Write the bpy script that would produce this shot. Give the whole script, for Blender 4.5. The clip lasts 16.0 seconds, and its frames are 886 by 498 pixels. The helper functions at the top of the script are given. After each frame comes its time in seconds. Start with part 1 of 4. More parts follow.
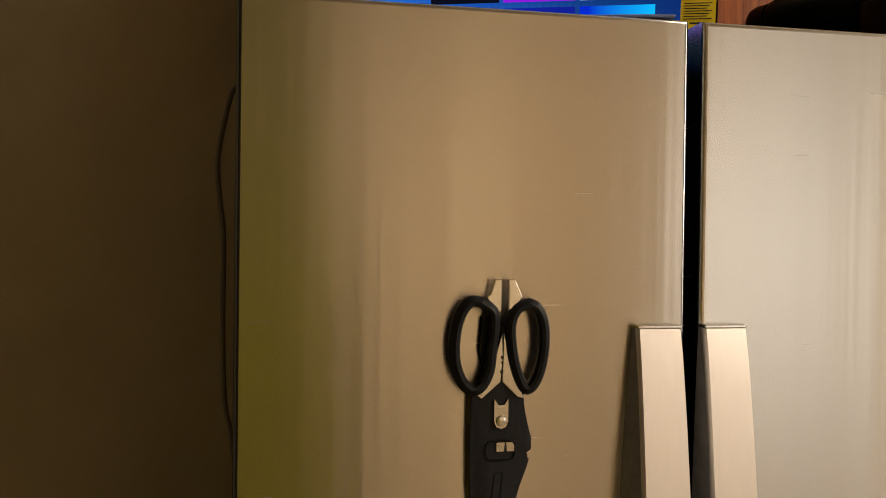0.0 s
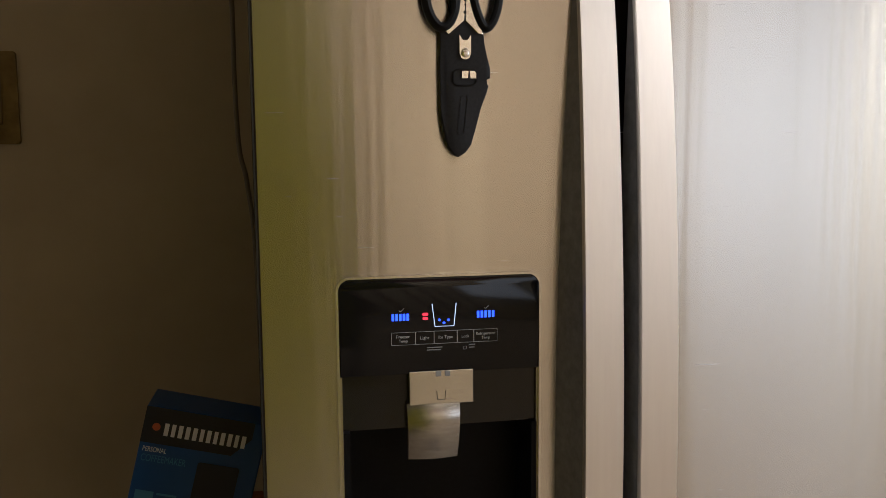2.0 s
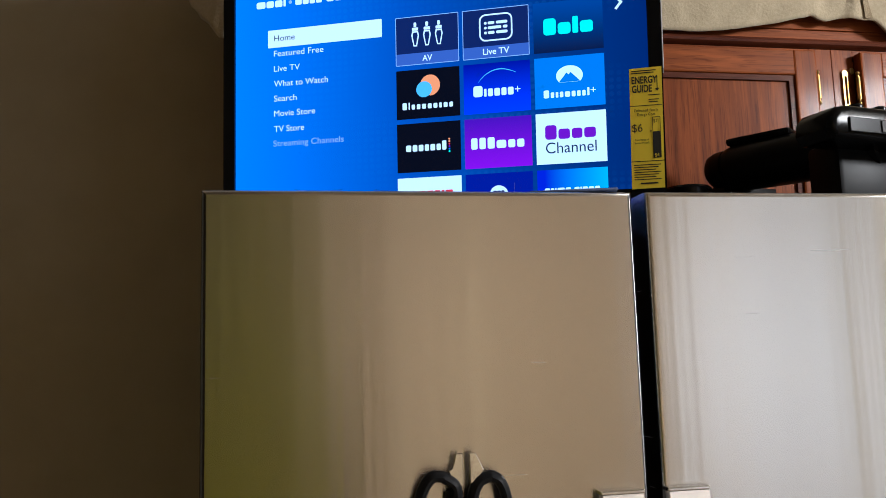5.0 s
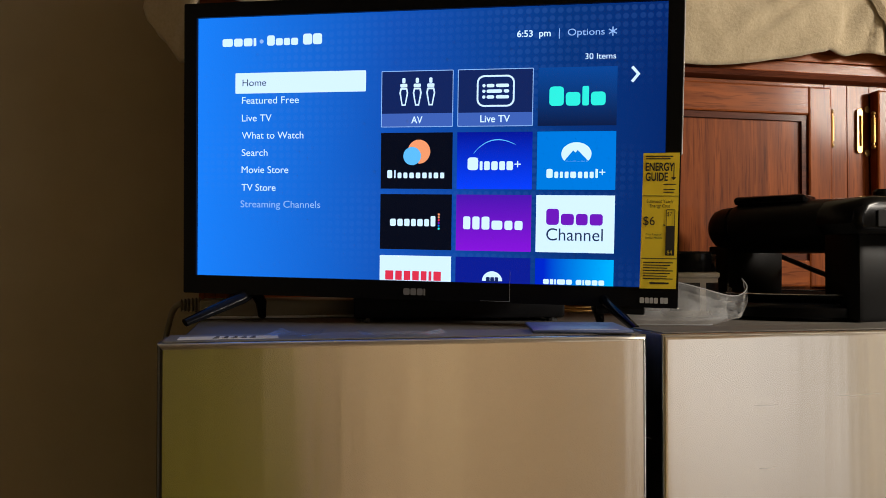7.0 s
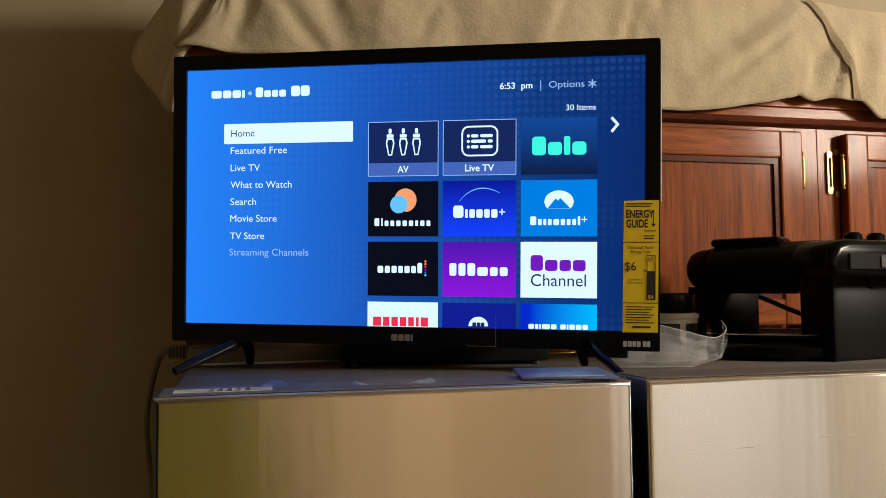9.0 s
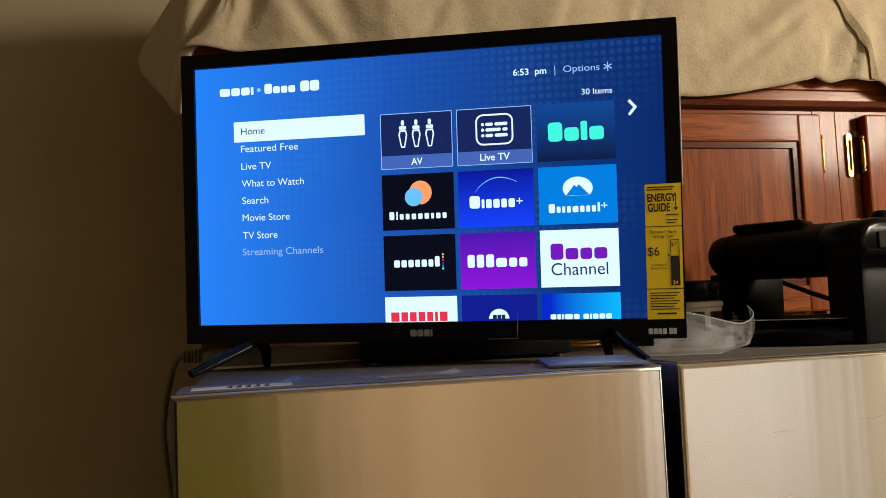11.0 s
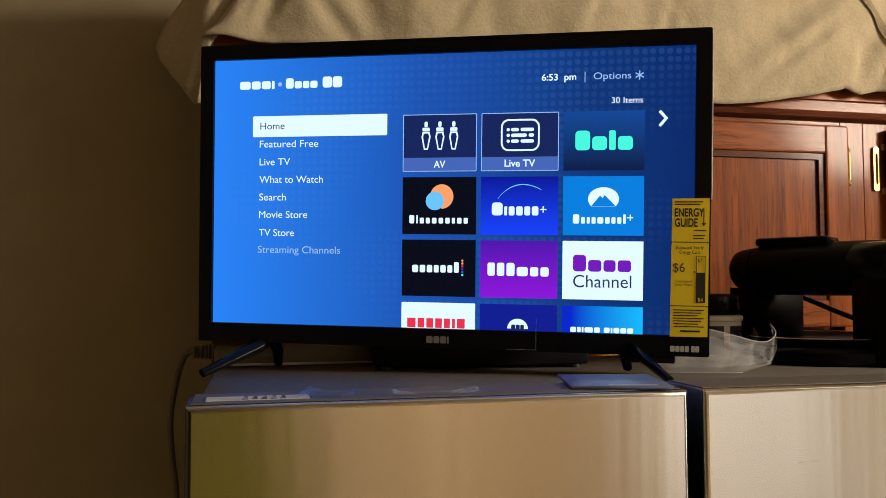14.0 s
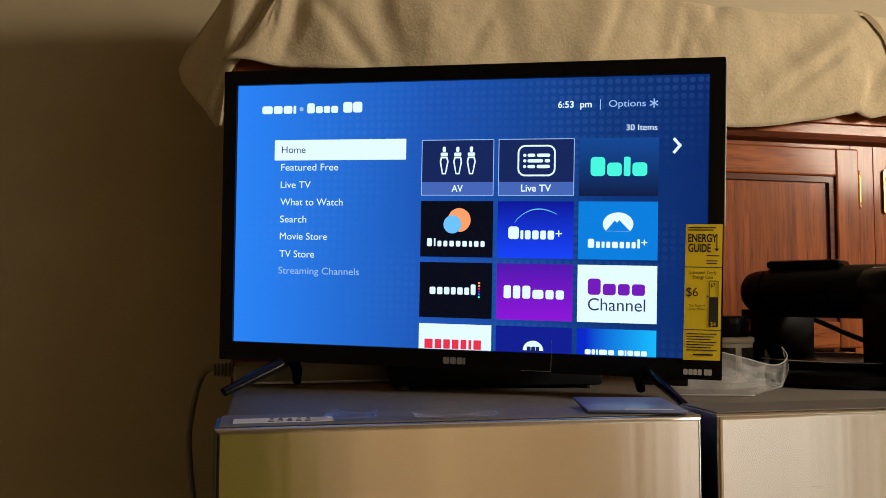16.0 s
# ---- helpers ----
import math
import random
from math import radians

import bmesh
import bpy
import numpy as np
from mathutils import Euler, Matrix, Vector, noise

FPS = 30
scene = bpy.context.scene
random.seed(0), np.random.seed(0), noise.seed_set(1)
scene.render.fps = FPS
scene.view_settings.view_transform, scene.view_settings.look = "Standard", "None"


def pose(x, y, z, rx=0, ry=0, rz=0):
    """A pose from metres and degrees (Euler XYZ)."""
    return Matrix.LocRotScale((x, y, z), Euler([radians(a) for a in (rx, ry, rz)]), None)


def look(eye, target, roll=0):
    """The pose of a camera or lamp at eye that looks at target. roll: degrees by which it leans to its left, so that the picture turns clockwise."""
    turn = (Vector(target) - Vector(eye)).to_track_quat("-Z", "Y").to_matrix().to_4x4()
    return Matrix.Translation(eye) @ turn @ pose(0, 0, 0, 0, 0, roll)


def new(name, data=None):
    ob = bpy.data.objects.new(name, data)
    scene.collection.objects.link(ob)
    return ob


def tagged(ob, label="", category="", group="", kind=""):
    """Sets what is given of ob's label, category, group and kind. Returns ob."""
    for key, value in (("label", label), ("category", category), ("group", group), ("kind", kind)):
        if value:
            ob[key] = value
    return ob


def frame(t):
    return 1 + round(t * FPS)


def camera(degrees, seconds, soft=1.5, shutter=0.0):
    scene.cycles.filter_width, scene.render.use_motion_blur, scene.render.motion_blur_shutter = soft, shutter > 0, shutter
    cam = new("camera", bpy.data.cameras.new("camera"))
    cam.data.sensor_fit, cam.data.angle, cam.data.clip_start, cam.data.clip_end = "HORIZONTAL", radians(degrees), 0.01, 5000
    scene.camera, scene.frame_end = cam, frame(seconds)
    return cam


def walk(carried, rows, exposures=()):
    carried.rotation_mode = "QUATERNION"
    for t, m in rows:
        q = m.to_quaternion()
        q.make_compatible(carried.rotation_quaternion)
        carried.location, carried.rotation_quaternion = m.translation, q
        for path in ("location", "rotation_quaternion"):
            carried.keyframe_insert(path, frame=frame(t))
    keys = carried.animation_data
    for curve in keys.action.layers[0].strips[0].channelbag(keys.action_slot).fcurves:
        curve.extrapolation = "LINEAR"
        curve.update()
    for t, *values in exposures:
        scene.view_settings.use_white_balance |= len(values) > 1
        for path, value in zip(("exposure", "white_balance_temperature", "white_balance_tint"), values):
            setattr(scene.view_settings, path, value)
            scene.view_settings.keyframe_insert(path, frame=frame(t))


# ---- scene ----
cam = camera(56.4, 16.0, soft=0.7)
PATH = [
    (0, (-0.353, -0.688, 1.55), (0.013, 1.278, 1.53), 0.7),
    (0.5, (-0.363, -0.74, 1.468), (0.02, 1.222, 1.416), 0.7),
    (1, (-0.352, -0.801, 1.388), (0.005, 1.166, 1.338), 0.1),
    (1.5, (-0.356, -0.856, 1.298), (0.01, 1.108, 1.22), -0.2),
    (2, (-0.356, -0.874, 1.288), (-0.004, 1.083, 1.074), -0.5),
    (2.5, (-0.355, -0.869, 1.293), (0.014, 1.083, 1.06), -0.9),
    (3, (-0.369, -0.851, 1.302), (0.043, 1.098, 1.123), -1.0),
    (3.5, (-0.341, -0.813, 1.383), (0.016, 1.153, 1.294), -0.9),
    (4, (-0.326, -0.782, 1.457), (0.02, 1.185, 1.561), -1.3),
    (4.5, (-0.32, -0.75, 1.515), (0.022, 1.212, 1.7), -1.5),
    (5, (-0.314, -0.727, 1.603), (0.03, 1.227, 1.855), -1.7),
    (5.2, (-0.308, -0.723, 1.639), (0.036, 1.229, 1.910), -1.6),
    (7.3, (-0.323, -0.64, 1.815), (0.124, 1.31, 1.828), 0.2),
    (7.5, (-0.325, -0.64, 1.817), (0.134, 1.306, 1.826), 0.3),
    (8, (-0.339, -0.655, 1.826), (0.143, 1.285, 1.88), 0.6),
    (8.5, (-0.339, -0.655, 1.824), (0.146, 1.283, 1.919), 0.1),
    (9, (-0.335, -0.66, 1.824), (0.146, 1.278, 1.94), -0.6),
    (11.3, (-0.339, -0.631, 1.806), (0.119, 1.311, 1.945), -2.5),
    (11.5, (-0.337, -0.626, 1.808), (0.122, 1.317, 1.929), -2.2),
    (12, (-0.332, -0.608, 1.804), (0.125, 1.336, 1.909), -1.6),
    (12.5, (-0.33, -0.597, 1.809), (0.126, 1.348, 1.901), -0.9),
    (13, (-0.334, -0.596, 1.815), (0.124, 1.349, 1.902), -0.6),
    (13.5, (-0.342, -0.61, 1.829), (0.111, 1.335, 1.918), -0.2),
    (14, (-0.351, -0.617, 1.833), (0.098, 1.329, 1.931), -0.2),
    (14.5, (-0.351, -0.624, 1.836), (0.092, 1.324, 1.942), -0.2),
    (15, (-0.357, -0.625, 1.84), (0.084, 1.323, 1.954), -0.1),
    (15.5, (-0.36, -0.625, 1.841), (0.077, 1.323, 1.962), 0.1),
    (16, (-0.366, -0.633, 1.845), (0.066, 1.316, 1.969), 0.2),
]
LIGHTING = [(0.0, 0.18, 5950, 10), (1.0, 0.25, 5150, 10), (1.5, 0.27, 4950, 10), (2.0, 0.36, 4800, 10), (2.5, 0.35, 4800, 10), (3.0, 0.33, 4700, 10), (3.5, 0.33, 4600, 10), (4.0, 0.16, 4600, 10), (5.0, 0.17, 4780, 10), (7.5, 0.08, 5700, 10), (9.0, 0.15, 5850, 10), (16.0, 0.16, 6100, 10)]
walk(cam, [(t, look(eye, target, roll)) for t, eye, target, roll in PATH], LIGHTING)

# ---- world and lights ----
world = bpy.data.worlds.new("world")
scene.world = world
world.use_nodes = True
world.node_tree.nodes["Background"].inputs[0].default_value = (0.9, 0.75, 0.55, 1)
world.node_tree.nodes["Background"].inputs[1].default_value = 0.02


def lamp(name, place, target, power, size, colour):
    data = bpy.data.lights.new(name, "AREA")
    data.shape, data.size, data.energy, data.color = "DISK", size, power, colour
    ob = new(name, data)
    ob.matrix_world = look(place, target)
    return ob


# kitchen light near the ceiling; rear lamp and rear window glow are added
lamp("ceiling_light", (1.58, -0.80, 2.42), (0.1, 0.35, 2.05), 51.0, 0.42, (1.0, 0.82, 0.60))
rear = lamp("rear_wall_fill", (0.70, -2.10, 2.36), (0.70, -3.4, 0.95), 66, 0.4, (1.0, 0.80, 0.57))
rear.data.shape, rear.data.size, rear.data.size_y = "RECTANGLE", 1.8, 0.3
added_glow = lamp("added_window_glow", (2.25, -3.375, 1.51), (2.25, 0.0, 1.51), 5.5, 1.0, (1.0, 0.91, 0.80))
added_glow.data.shape, added_glow.data.size, added_glow.data.size_y = "RECTANGLE", 1.20, 1.56


# ---- materials ----
def material(name, colour=(0.5, 0.5, 0.5), rough=0.5, metal=0.0, **more):
    m = bpy.data.materials.new(name)
    m.use_nodes = True
    b = m.node_tree.nodes["Principled BSDF"]
    b.inputs["Base Color"].default_value = (*colour, 1)
    b.inputs["Roughness"].default_value = rough
    b.inputs["Metallic"].default_value = metal
    for key, value in more.items():
        b.inputs[key.replace("_", " ")].default_value = value
    return m


def add(m, kind, **props):
    n = m.node_tree.nodes.new("ShaderNode" + kind)
    for key, value in props.items():
        if key in n.inputs:
            n.inputs[key].default_value = value
        else:
            n.inputs[int(key[1:])].default_value = value
    return n


def wire(m, a, out, b, inp):
    m.node_tree.links.new(a.outputs[out], b.inputs[inp])


def bsdf(m):
    return m.node_tree.nodes["Principled BSDF"]


def coords(m, scale=(1, 1, 1), space="Object"):
    c, p = add(m, "TexCoord"), add(m, "Mapping")
    p.inputs["Scale"].default_value = scale
    wire(m, c, space, p, "Vector")
    return p


def grainy(m, scale, low, high, fine=(1, 1, 1), detail=6.0, bump=0.0, distance=0.002, rough=None):
    """Two colours mixed by stretched noise, with relief and uneven gloss."""
    p = coords(m, fine)
    n = add(m, "TexNoise", Scale=scale, Detail=detail, Roughness=0.6)
    wire(m, p, 0, n, "Vector")
    r = add(m, "ValToRGB")
    r.color_ramp.elements[0].position, r.color_ramp.elements[1].position = 0.3, 0.7
    r.color_ramp.elements[0].color, r.color_ramp.elements[1].color = (*low, 1), (*high, 1)
    wire(m, n, 0, r, 0)
    wire(m, r, 0, bsdf(m), "Base Color")
    if bump:
        u = add(m, "Bump", Strength=bump, Distance=distance)
        wire(m, n, 0, u, "Height")
        wire(m, u, 0, bsdf(m), "Normal")
    if rough:
        k = add(m, "MapRange")
        k.inputs[3].default_value, k.inputs[4].default_value = rough
        wire(m, n, 0, k, 0)
        wire(m, k, 0, bsdf(m), "Roughness")
    return n


def glow(name, colour, strength=1.0):
    m = material(name, (0.002, 0.002, 0.003), 0.25, Specular_IOR_Level=0.15)
    bsdf(m).inputs["Emission Color"].default_value = (*colour, 1)
    bsdf(m).inputs["Emission Strength"].default_value = strength
    return m


def steel(name, tint):
    m = material(name, tint, 0.27, 1.0, Anisotropic=0.93)
    t = add(m, "Tangent")
    t.direction_type, t.uv_map = "UV_MAP", "grain"
    wire(m, t, 0, bsdf(m), "Tangent")
    p = coords(m, (3, 3, 120))
    n = add(m, "TexNoise", Scale=4.0, Detail=2.0)
    wire(m, p, 0, n, "Vector")
    k = add(m, "MapRange")
    k.inputs[3].default_value, k.inputs[4].default_value = 0.262, 0.278
    wire(m, n, 0, k, 0)
    wire(m, k, 0, bsdf(m), "Roughness")
    # slow ripples in the sheet
    p2 = coords(m, (17, 1, 0.4))
    n2 = add(m, "TexNoise", Scale=1.0, Detail=3.0)
    wire(m, p2, 0, n2, "Vector")
    u = add(m, "Bump", Strength=0.22, Distance=0.004)
    wire(m, n2, 0, u, "Height")
    wire(m, u, 0, bsdf(m), "Normal")
    return m


def wood(name, low, high, upright=True):
    m = material(name, high, 0.42, Coat_Weight=0.11, Coat_Roughness=0.13, Specular_IOR_Level=0.06)
    s = (22, 22, 1.3) if upright else (1.3, 22, 22)
    p = coords(m, s)
    n = add(m, "TexNoise", Scale=3.0, Detail=8.0, Roughness=0.65, Distortion=0.6)
    wire(m, p, 0, n, "Vector")
    r = add(m, "ValToRGB")
    r.color_ramp.elements[0].position, r.color_ramp.elements[1].position = 0.33, 0.66
    r.color_ramp.elements[0].color, r.color_ramp.elements[1].color = (*low, 1), (*high, 1)
    wire(m, n, 0, r, 0)
    # dark open pores
    p2 = coords(m, (s[0] * 9, s[1] * 9, s[2] * 7))
    n2 = add(m, "TexNoise", Scale=2.0, Detail=2.0)
    wire(m, p2, 0, n2, "Vector")
    r2 = add(m, "ValToRGB")
    r2.color_ramp.elements[0].position, r2.color_ramp.elements[1].position = 0.36, 0.44
    r2.color_ramp.elements[0].color, r2.color_ramp.elements[1].color = (0.35, 0.3, 0.28, 1), (1, 1, 1, 1)
    wire(m, n2, 0, r2, 0)
    mix = add(m, "Mix")
    mix.data_type, mix.blend_type = "RGBA", "MULTIPLY"
    mix.inputs[0].default_value = 0.5
    wire(m, r, 0, mix, 6)
    wire(m, r2, 0, mix, 7)
    wire(m, mix, 2, bsdf(m), "Base Color")
    u = add(m, "Bump", Strength=0.1, Distance=0.0005)
    wire(m, r2, 0, u, "Height")
    wire(m, u, 0, bsdf(m), "Normal")
    return m


PAINT_REAR_LIT = material("lit_rear_wall_paint", (0.42, 0.36, 0.24), 0.5)
grainy(PAINT_REAR_LIT, 5, (0.41, 0.335, 0.205), (0.47, 0.39, 0.245), bump=0.15, distance=0.001)
PAINT = material("wall_paint", (0.355, 0.30, 0.195), 0.55)
grainy(PAINT, 5, (0.375, 0.315, 0.20), (0.43, 0.365, 0.235), bump=0.15, distance=0.001)
CEILING = material("ceiling_paint", (0.6, 0.55, 0.42), 0.8)
grainy(CEILING, 60, (0.40, 0.35, 0.25), (0.50, 0.44, 0.33), bump=0.5, distance=0.003)
FLOOR = material("floor_tile", (0.3, 0.24, 0.17), 0.4)
grainy(FLOOR, 4, (0.24, 0.18, 0.12), (0.36, 0.29, 0.2), rough=(0.3, 0.5))
GREEN = material("olive_reflection_shade", (0.14, 0.125, 0.02), 0.85)
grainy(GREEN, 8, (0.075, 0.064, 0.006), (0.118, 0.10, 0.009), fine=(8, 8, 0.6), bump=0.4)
LIME = material("lime_shirt_cloth", (0.58, 0.57, 0.003), 0.85)
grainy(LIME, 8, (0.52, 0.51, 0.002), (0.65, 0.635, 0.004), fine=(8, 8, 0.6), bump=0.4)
SATIN = material("satin_pull", (0.86, 0.80, 0.75), 0.5, 1.0)
grainy(SATIN, 30, (0.84, 0.785, 0.735), (0.87, 0.815, 0.765), fine=(6, 6, 0.3), rough=(0.44, 0.54))
STEEL = steel("brushed_steel", (0.66, 0.63, 0.58))
STEEL_RIM_SHADED = steel("shaded_door_rim", (0.12, 0.12, 0.125))
CABINET = material("fridge_enamel", (0.15, 0.14, 0.125), 0.5, Specular_IOR_Level=0.15)
grainy(CABINET, 180, (0.12, 0.112, 0.10), (0.18, 0.168, 0.15), bump=0.35, distance=0.0008, rough=(0.42, 0.6))
GASKET = material("gasket", (0.02, 0.02, 0.022), 0.6)
GLASS_BLACK = material("black_glass", (0.006, 0.006, 0.007), 0.1, Specular_IOR_Level=0.3)
LIP = material("shiny_dark_plastic", (0.010, 0.0095, 0.009), 0.22, Specular_IOR_Level=0.5)
BLACK = material("black_plastic", (0.007, 0.007, 0.008), 0.38, Specular_IOR_Level=0.1)
grainy(BLACK, 220, (0.006, 0.006, 0.007), (0.009, 0.009, 0.010), bump=0.15, distance=0.0004, rough=(0.32, 0.46))
BLACK_GLOSS = material("glossy_black_plastic", (0.006, 0.006, 0.007), 0.14, Specular_IOR_Level=0.1)
RUBBER = material("black_grip", (0.014, 0.014, 0.015), 0.45, Specular_IOR_Level=0.1)
SHEATH = material("charcoal_plastic", (0.022, 0.022, 0.024), 0.5, Specular_IOR_Level=0.1)
grainy(SHEATH, 300, (0.018, 0.018, 0.02), (0.028, 0.028, 0.03), bump=0.2, distance=0.0003)
BLADE = material("blade_steel", (0.78, 0.76, 0.72), 0.22, 1.0)
grainy(BLADE, 60, (0.7, 0.68, 0.64), (0.82, 0.8, 0.76), fine=(1, 1, 8), rough=(0.18, 0.3))
BRASS = material("brass", (0.5, 0.33, 0.1), 0.22, 1.0)
grainy(BRASS, 60, (0.36, 0.22, 0.06), (0.52, 0.34, 0.11), rough=(0.3, 0.45))
OAK = wood("stained_oak", (0.12, 0.029, 0.006), (0.285, 0.075, 0.013))
OAK_FLAT = wood("stained_oak_rail", (0.14, 0.036, 0.009), (0.30, 0.085, 0.018), False)
OAK_DARK = wood("stained_oak_bead", (0.055, 0.014, 0.007), (0.12, 0.034, 0.014), False)
TOWEL = material("tan_towel", (0.45, 0.37, 0.23), 0.95, Sheen_Weight=0.25, Sheen_Roughness=0.6)
grainy(TOWEL, 230, (0.42, 0.345, 0.215), (0.50, 0.42, 0.275), bump=0.55, distance=0.0018, detail=5)
TOWEL_BAND = material("woven_band", (0.34, 0.27, 0.16), 0.9)
grainy(TOWEL_BAND, 500, (0.26, 0.2, 0.11), (0.4, 0.32, 0.2), bump=0.9, distance=0.002)
COOKER = material("matt_black_plastic", (0.0035, 0.0035, 0.0037), 0.36, Specular_IOR_Level=0.12)
grainy(COOKER, 160, (0.003, 0.003, 0.0032), (0.0045, 0.0045, 0.0047), bump=0.12, distance=0.0003, rough=(0.35, 0.48))
COOKER_GLOSS = material("shiny_black_plastic", (0.003, 0.003, 0.0033), 0.18, Specular_IOR_Level=0.1)
COOKER_STRIP = material("grey_strip", (0.022, 0.022, 0.023), 0.25, Specular_IOR_Level=0.1)
FLANK = material("grey_satin_metal", (0.30, 0.30, 0.31), 0.4)
grainy(FLANK, 90, (0.17, 0.17, 0.18), (0.27, 0.27, 0.28), rough=(0.35, 0.5))
IVORY_SHADED = material("shaded_ivory_plastic", (0.22, 0.195, 0.13), 0.4)
CORD = material("grey_cord", (0.15, 0.13, 0.095), 0.5)
AGED_BRASS = material("aged_brass", (0.2, 0.14, 0.04), 0.4, 0.5)
grainy(AGED_BRASS, 30, (0.15, 0.1, 0.025), (0.24, 0.17, 0.05), rough=(0.3, 0.5))
GREY_WIRE = material("grey_wire", (0.38, 0.38, 0.38), 0.4)
WHITE = material("white_plastic", (0.75, 0.73, 0.68), 0.4)
PAPER = material("paper_label", (0.7, 0.7, 0.7), 0.7)
grainy(PAPER, 40, (0.62, 0.62, 0.63), (0.75, 0.75, 0.75))
PAPER_BLUE = material("blue_leaflet", (0.42, 0.5, 0.72), 0.35)
grainy(PAPER_BLUE, 20, (0.11, 0.15, 0.33), (0.17, 0.21, 0.40))
INK = material("black_ink", (0.015, 0.014, 0.012), 0.6)
GREY_PRINT = material("grey_print", (0.25, 0.25, 0.26), 0.5)
YELLOW = material("yellow_label", (0.95, 0.72, 0.01), 0.45)
BLUE_CARD = material("blue_carton", (0.006, 0.06, 0.24), 0.35)
grainy(BLUE_CARD, 6, (0.005, 0.05, 0.2), (0.009, 0.075, 0.28))
DARK_CARD = material("dark_carton", (0.008, 0.01, 0.016), 0.45)
PRINT = material("white_print", (0.7, 0.7, 0.7), 0.5)
PRINT_CYAN = material("pale_blue_print", (0.06, 0.2, 0.38), 0.5)
ORANGE = material("orange_print", (0.45, 0.1, 0.02), 0.5)
FILM = material("clear_film", (0.9, 0.92, 0.95), 0.12, Transmission_Weight=0.9, IOR=1.2, Alpha=0.3)
FILM_GLINT = material("film_edge_glint", (0.62, 0.63, 0.66), 0.25)
FILM_EDGE = material("pale_film_edge", (0.36, 0.37, 0.39), 0.25)
BAG = material("clear_bag", (0.70, 0.71, 0.72), 0.45, Transmission_Weight=0.2, IOR=1.3, Alpha=0.25)

GLOW_WHITE = glow("lit_white", (0.74, 0.88, 1.0), 1.0)
GLOW_GREY = glow("lit_pale_blue", (0.35, 0.52, 0.85), 0.9)
GLOW_BAND = glow("lit_band", (0.06, 0.12, 0.4), 1.0)
GLOW_DARK = glow("lit_night_blue", (0.008, 0.018, 0.09), 1.0)
GLOW_INK = glow("lit_slate", (0.02, 0.035, 0.08), 1.0)
GLOW_TEAL = glow("lit_teal", (0.08, 0.85, 0.62), 1.0)
GLOW_RED = glow("lit_red", (0.75, 0.03, 0.06), 1.0)
GLOW_PURPLE = glow("lit_purple", (0.16, 0.01, 0.42), 1.0)
GLOW_BLACK = glow("lit_black", (0.002, 0.003, 0.008), 1.0)
GLOW_ORANGE = glow("lit_orange", (0.95, 0.32, 0.12), 1.0)
GLOW_AQUA = glow("lit_aqua", (0.15, 0.5, 0.85), 1.0)
GLOW_SKY = glow("lit_sky_blue", (0.008, 0.19, 0.62), 1.0)
GLOW_DEEP = glow("lit_deep_blue", (0.006, 0.012, 0.24), 1.0)
LED_BLUE = glow("blue_led", (0.07, 0.11, 1.0), 1.7)
LED_RED = glow("red_led", (1.0, 0.04, 0.05), 1.2)
LED_WHITE = glow("white_led", (0.75, 0.75, 0.78), 0.9)
PRINT_DIM = material("dim_print", (0.5, 0.5, 0.5), 0.5)


def gradient(name, a, b, x0, x1, axis=0, more=()):
    """Screen light that runs from colour a to b along x or z of the set."""
    m = glow(name, a)
    c, s = add(m, "TexCoord"), add(m, "SeparateXYZ")
    wire(m, c, "Object", s, 0)
    k = add(m, "MapRange")
    k.inputs[1].default_value, k.inputs[2].default_value = x0, x1
    wire(m, s, axis, k, 0)
    r = add(m, "ValToRGB")
    r.color_ramp.elements[0].color, r.color_ramp.elements[1].color = (*a, 1), (*b, 1)
    for place, col in more:
        r.color_ramp.elements.new(place).color = (*col, 1)
    wire(m, k, 0, r, 0)
    wire(m, r, 0, bsdf(m), "Emission Color")
    return m, r


SCREEN, ramp = gradient("lit_menu_blue", (0.027, 0.205, 0.78), (0.003, 0.02, 0.12), -0.264, 0.264, 0, ((0.45, (0.014, 0.08, 0.38)), (0.8, (0.005, 0.033, 0.16))))
# faint dotted pattern of the menu
pm = coords(SCREEN, (118, 0.001, 118))
vor = add(SCREEN, "TexVoronoi", Scale=1.0, Randomness=0.12)
wire(SCREEN, pm, 0, vor, "Vector")
vr = add(SCREEN, "ValToRGB")
vr.color_ramp.elements[0].position, vr.color_ramp.elements[1].position = 0.30, 0.42
vr.color_ramp.elements[0].color, vr.color_ramp.elements[1].color = (1, 1, 1, 1), (0, 0, 0, 1)
wire(SCREEN, vor, "Distance", vr, 0)
pn = coords(SCREEN, (5, 0.001, 7))
nn = add(SCREEN, "TexNoise", Scale=1.0, Detail=1.0)
wire(SCREEN, pn, 0, nn, "Vector")
nk = add(SCREEN, "MapRange")
for i, v in enumerate((0.42, 0.66, 0.0, 0.09)):
    nk.inputs[1 + i].default_value = v
wire(SCREEN, nn, 0, nk, 0)
mu = add(SCREEN, "Math")
mu.operation = "MULTIPLY"
wire(SCREEN, vr, 0, mu, 0)
wire(SCREEN, nk, 0, mu, 1)
mx = add(SCREEN, "Mix")
mx.data_type = "RGBA"
mx.inputs[7].default_value = (0.1, 0.24, 0.62, 1)
wire(SCREEN, mu, 0, mx, 0)
wire(SCREEN, ramp, 0, mx, 6)
wire(SCREEN, mx, 2, bsdf(SCREEN), "Emission Color")
TILE_NAVY = gradient("lit_tile_navy", (0.004, 0.01, 0.045), (0.008, 0.06, 0.26), 0.225, 0.29, 2)[0]
